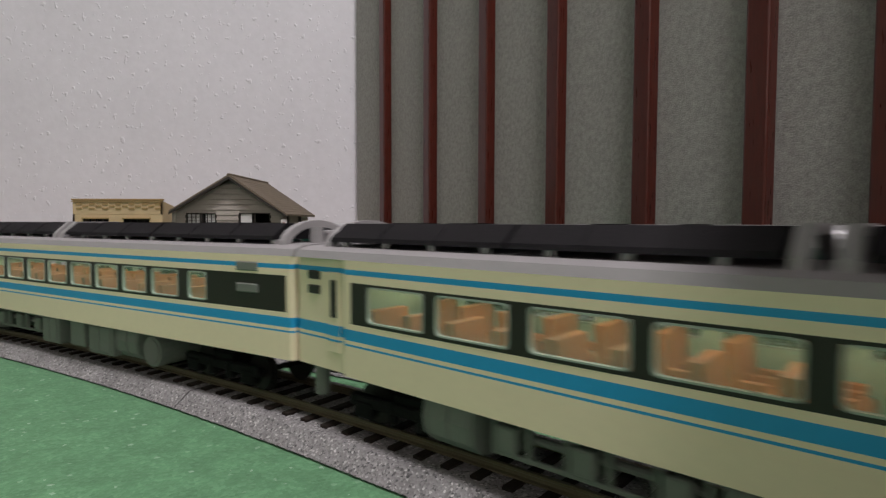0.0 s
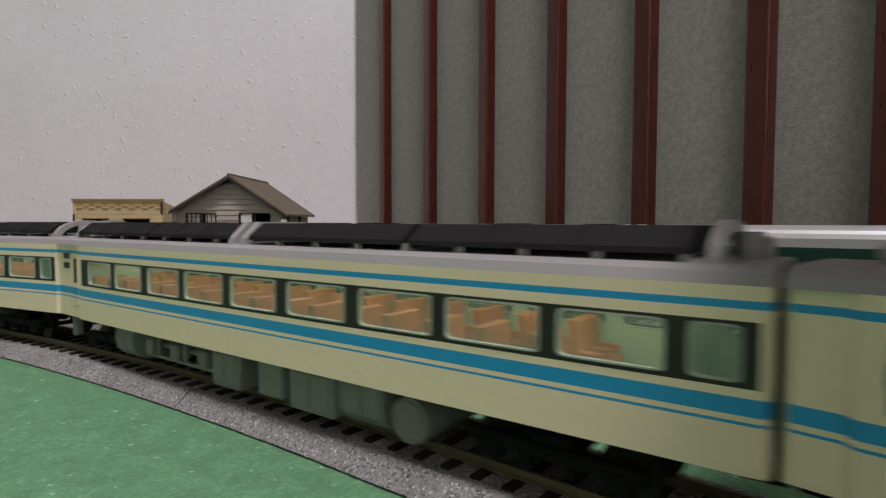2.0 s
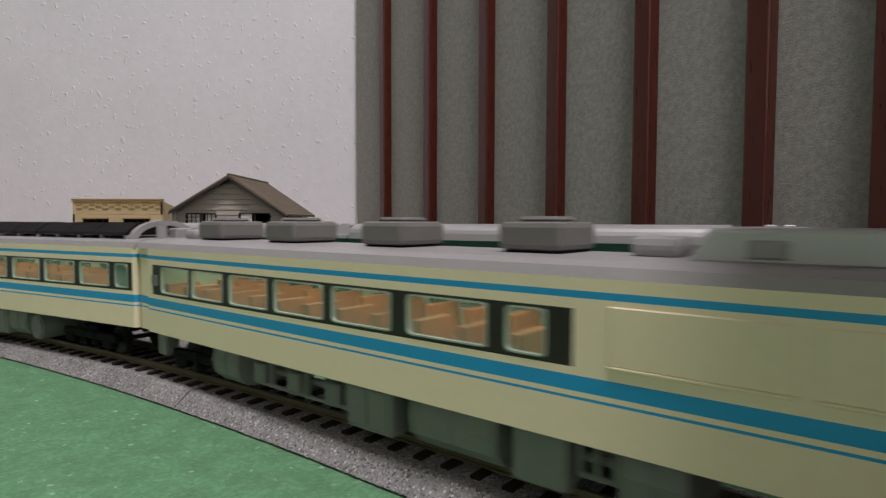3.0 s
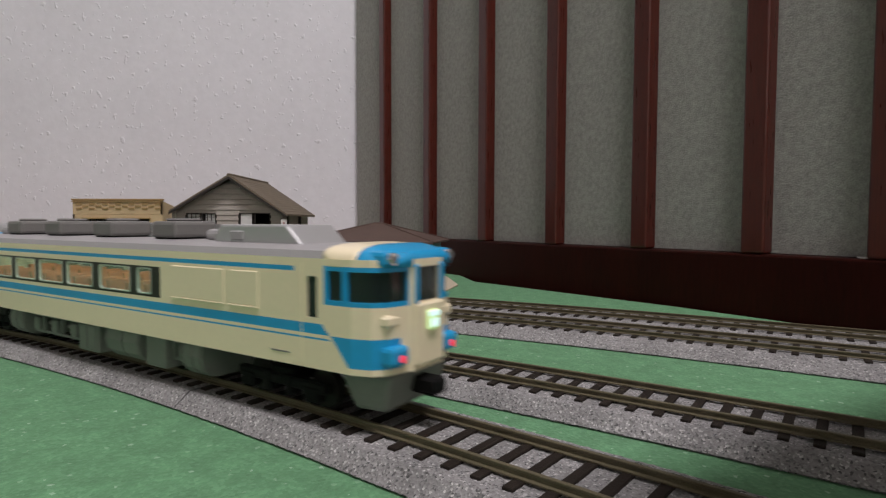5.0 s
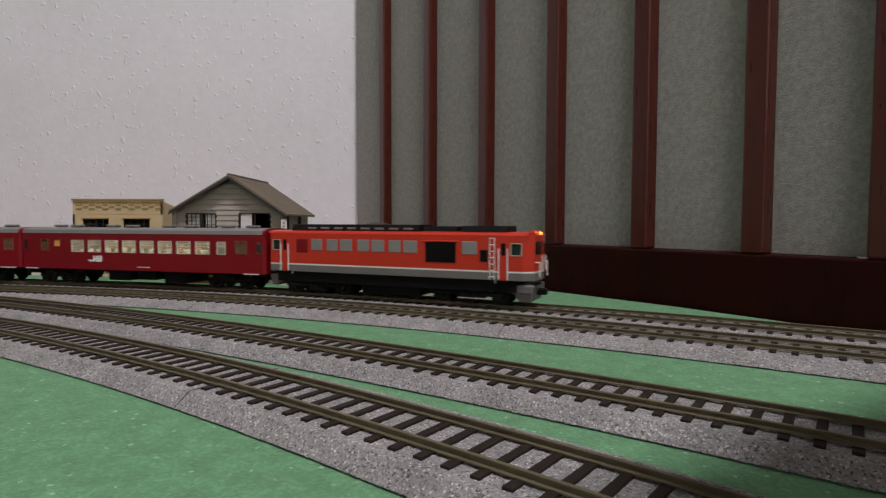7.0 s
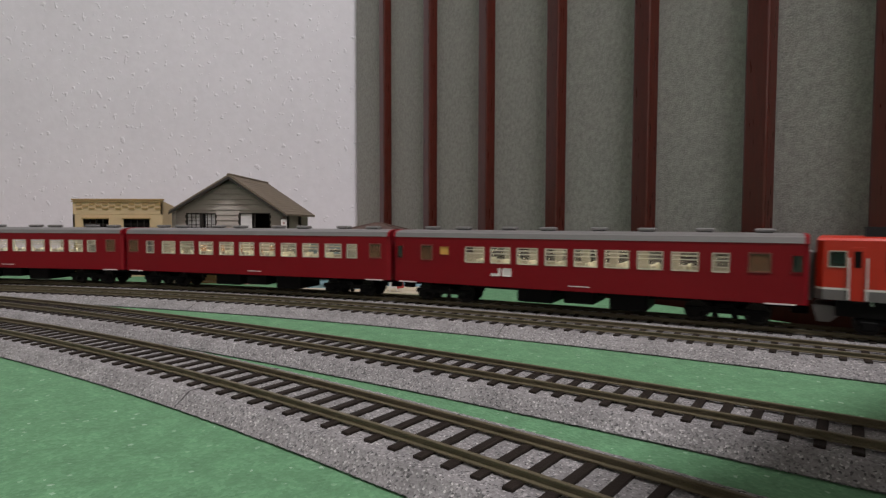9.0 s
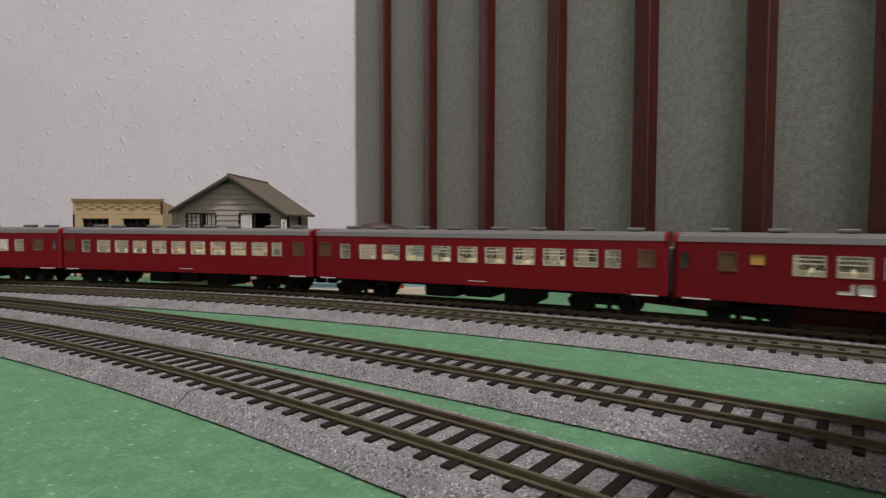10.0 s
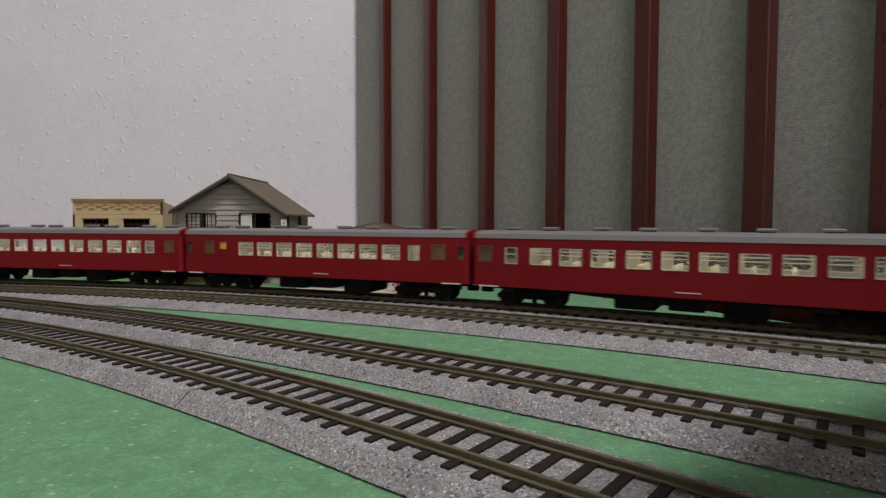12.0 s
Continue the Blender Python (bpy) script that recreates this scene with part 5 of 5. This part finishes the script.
def station():
    root = tagged(new("station_building"), "small pale blue wooden model station with a dark hip roof", "station", "model buildings")
    root.matrix_basis = pose(-0.117, 0.491, 0.0012, 0, 0, -10.4)
    W, D = 105.0, 62.0
    front = [(5.5, 30, 12.7, 26.6), (7, 30, 30.8, 35), (37, 67, 1.2, 25.6), (86, 100.5, 12.5, 26)]
    holes = list(front) + [(W + 20, W + 40, 13, 26)]
    part("wall", shell([(0, 0), (W, 0), (W, D), (0, D), (0, 0)], [0, 41], holes, lambda u, z: 0, 1.5), M_TEAL, root)
    courses(root, 0, W, 3.5, 41, 4.2, 0, front, M_TEAL)
    courses(root, 0, D, 3.5, 41, 4.2, W, [(20, 40, 13, 26)], M_TEAL, axis="side")
    part("plinth", box(68, W + 1, -1.8, 0.5, 0, 3.2, 0.3), M_CREAMTRIM, root)
    # hip roof
    bm = bmesh.new()
    e = [(-9, -9), (W + 7, -9), (W + 7, D + 9), (-9, D + 9)]
    lo = [bm.verts.new(Vector((x, y, 39.6)) * MM) for x, y in e]
    mid = [bm.verts.new(Vector((x, y, 41.2)) * MM) for x, y in e]
    ra, rb = bm.verts.new(Vector((50, 31, 56.5)) * MM), bm.verts.new(Vector((57, 31, 56.5)) * MM)
    for i in range(4):
        bm.faces.new((lo[i], lo[(i + 1) % 4], mid[(i + 1) % 4], mid[i]))
    for f in ((mid[0], mid[1], rb, ra), (mid[1], mid[2], rb), (mid[2], mid[3], ra, rb), (mid[3], mid[0], ra), tuple(lo[::-1])):
        bm.faces.new(f)
    bmesh.ops.recalc_face_normals(bm, faces=bm.faces)
    rf = part("roof", bm, M_STATIONROOF, root, "dark red-brown hip roof")
    for a, b in (((-9, -9, 41.4), (50, 31, 56.7)), ((W + 7, -9, 41.4), (57, 31, 56.7)), ((50, 31, 56.7), (57, 31, 56.7)), ((W + 7, D + 9, 41.4), (57, 31, 56.7))):
        part("ridge_tile", rod(a, b, 0.5, 8), M_STATIONROOF, rf)
    part("gutter", box(-9.5, W + 7.5, -10, -8.8, 39.2, 41.0, 0.2), M_STATIONROOF, rf)
    for x in (0, W):
        part("corner_post", box(x - 1.8, x + 1.8, -1.9, 1.2, 0, 41, 0.3), M_TEAL, root)
    # gabled porch over the door
    pc = part("porch_gable", prism([(30, 27), (75, 27), (52.5, 34.4)], -7, -6), M_CREAMTRIM, root, "cream porch gable")
    for ex in (27, 78):
        part("porch_roof", prism([(52.5, 35.0), (ex, 26.6), (ex, 27.9), (52.5, 36.4)], -8.5, 0), M_STATIONROOF, pc)
    part("porch_beam", box(31, 74, -7, -0.5, 25.8, 27.2), M_CREAMTRIM, pc)
    # door
    for a, b in ((37.5, 51.6), (52.4, 66.5)):
        d = muntins(root, a, b, 0.6, 8.5, 25.4, 1, 1, M_CREAMTRIM, 1.4)
        part("door_panel", box(a + 0.8, b - 0.8, 1.0, 2.0, 1.2, 8.5), M_BROWNWOOD, d)
    part("door_post", box(35.6, 37.4, -1.4, 1.6, 0, 26), M_CREAMTRIM, root)
    part("door_post", box(66.6, 68.4, -1.4, 1.6, 0, 26), M_CREAMTRIM, root)
    # windows
    muntins(root, 5.5, 30, -0.9, 12.7, 26.6, 2, 3, M_CREAMTRIM, 0.9)
    muntins(root, 7, 30, -0.6, 30.8, 35, 2, 1, M_TEAL, 0.9)
    muntins(root, 86, 100.5, -0.9, 12.5, 26, 2, 3, M_CREAMTRIM, 0.9)
    part("curtain", box(14, 17, 2.4, 2.8, 14, 26), M_SHOJI, root)
    part("rear_room_wall", box(2, W - 2, 40, 41, 1, 40), M_DARKFRAME, root)
    part("sign_plate", box(70, 78, -2.2, -1.6, 21.5, 24.5), M_REDINK, root)
    return root


station()


def banners():
    for k, (x, lean, back, ink, lab) in enumerate(((0.0, -4, M_PAPER, M_REDINK, "white advertising banner with red marks by the station door"), (0.0062, -9, M_REDINK, M_PAPER, "red and white advertising banner by the station door"))):
        root = tagged(new("banner_flag"), lab, "banner", "station banners")
        root.matrix_basis = pose(-0.040 + x, 0.462 - 0.002 * k, 0.0, 0, lean, -10)
        part("pole", rod((-3.5, 0, 0.1), (-3.5, 0, 27), 0.3, 6), M_PAPER, root)
        c = part("cloth", box(-2.9, 2.9, -0.2, 0.2, 4.5, 26.5), back, root)
        for j in range(6):
            part("writing_bar", box(-1.3, 1.2 - 0.4 * (j % 2), -0.34, -0.2, 6.4 + j * 3.3, 8.2 + j * 3.3), ink, c)


banners()


def beige_shop():
    root = tagged(new("flat_fronted_shop"), "beige flat-fronted model shop with a tiled parapet band", "shop", "model buildings")
    root.matrix_basis = pose(-0.394, 0.602, 0)
    W, D = 95.5, 60.0
    ups = [(11, 38, 50, 61.5), (54, 82, 50, 61.5)]
    low = [(4, 46, 2, 30), (51, 93, 2, 30)]
    part("wall", shell([(0, 0), (W, 0), (W, D), (0, D), (0, 0)], [0, 66], list(ups + low), lambda u, z: 0, 2.0), M_BEIGE, root)
    part("parapet", box(0, W, 0, 2.5, 66, 81.6, 0.3), M_BEIGE, root)
    part("side_parapet", prism([(0, 66), (D, 66), (D, 69), (0, 80.6)], W - 2, W, "x"), M_BEIGE, root)
    part("coping", box(-1, W + 1, -1, 3, 81.0, 82.8, 0.3), M_BEIGEDARK, root)
    part("cornice", box(-0.8, W + 0.8, -1.2, 0.4, 79.2, 80.0), M_BEIGEDARK, root)
    for r in range(3):
        for k in range(13):
            if (k + r) % 2 == 0:
                part("tile", box(4 + k * 7, 10 + k * 7, -0.7, 0.3, 71.4 + r * 2.4, 73.4 + r * 2.4), M_BEIGEDARK, root)
    part("flat_roof", box(1, W - 1, 2, D - 1, 64, 66), M_SLATE, root)
    for a, b, c, d in ups:
        muntins(root, a, b, 0.6, c, d, 4, 2, M_DARKFRAME, 0.8)
        part("window_hood", box(a - 1, b + 1, -1.5, 1, d, d + 1.2), M_BEIGEDARK, root)
    part("upper_floor", box(2, W - 2, 2, D - 2, 36, 38), M_DARKFRAME, root)
    part("shop_floor", box(2, W - 2, 1, D - 2, 0.4, 1.6), M_BASE, root)
    for a, b, c, d in low:
        muntins(root, a, b, 1.5, c, d, 3, 1, M_BEIGE, 1.0)
    part("rear_room_wall", box(2, W - 2, 40, 41, 1, 64), M_DARKFRAME, root)
    part("side_beam", box(W - 1, W + 1.2, 4, D - 4, 40, 42), M_BEIGEDARK, root)
    return root


beige_shop()
tagged(part("base_plate", prism([(-128, 470), (-12, 451), (4, 480), (14, 520), (4, 600), (-130, 600)], 0.05, 1.2, "z"), M_BASE), "thin cream base plate under the model station", "base plate")
tagged(part("garden_path", prism([(-150, 520), (-132, 520), (-140, 640), (-152, 640)], 0.05, 0.8, "z"), M_BASE), "narrow pale path beside the shop house", "path", kind="structure")


# ---- what moves ----
def blue_gap(t):
    """Where the coupling before the first cab car stands on track one."""
    knots = ((0.0, 475.0), (2.0, 75.0), (3.2, -163.0), (4.8, -484.0), (5.5, -645.0), (6.2, -824.0))
    for (t0, s0), (t1, s1) in zip(knots, knots[1:]):
        if t <= t1 or t1 == 6.2:
            return s0 + (s1 - s0) * (t - t0) / (t1 - t0)


def red_gap(t):
    """Where the coupling between locomotive and first coach stands on track four."""
    slowing = max(0.0, 7.05 - max(t, 5.3))         # it comes in faster and slows down by the station
    early = max(0.0, 5.3 - t) * 2 * 18.3 * 1.75
    return -1240.6 + 148.3 * t + 1.391 * t * t - 18.3 * slowing * slowing - early


def silver_tail(t):
    """The rear end of the green train on track three."""
    return 144.0 - 174.0 * (t - 3.2)


BLUE_L, RED_L, SILVER_L = 257.0, 237.7, 234.0


def ride(thing, track_name, place, pivots, step=0.25):
    n = int(round(12.0 / step))
    walk(thing, [(i * step, car_pose(track_name, place(i * step), pivots)) for i in range(n + 1)])


def motions():
    for i, c in enumerate(BLUE_CARS):      # from the front of the train to its tail
        ride(c, "one", lambda t, i=i: blue_gap(t) + (i - 2.5) * BLUE_L + (6.0 if i == 4 else 0.0), 180)
    ride(LOCO, "four", lambda t: red_gap(t) + 100.0, 120)
    for i, c in enumerate(RED_CARS):
        ride(c, "four", lambda t, i=i: red_gap(t) - (i + 0.5) * RED_L, 165)
    for i, c in enumerate(SILVER_CARS):
        ride(c, "three", lambda t, i=i: silver_tail(t) - (i + 0.5) * SILVER_L, 165)


motions()
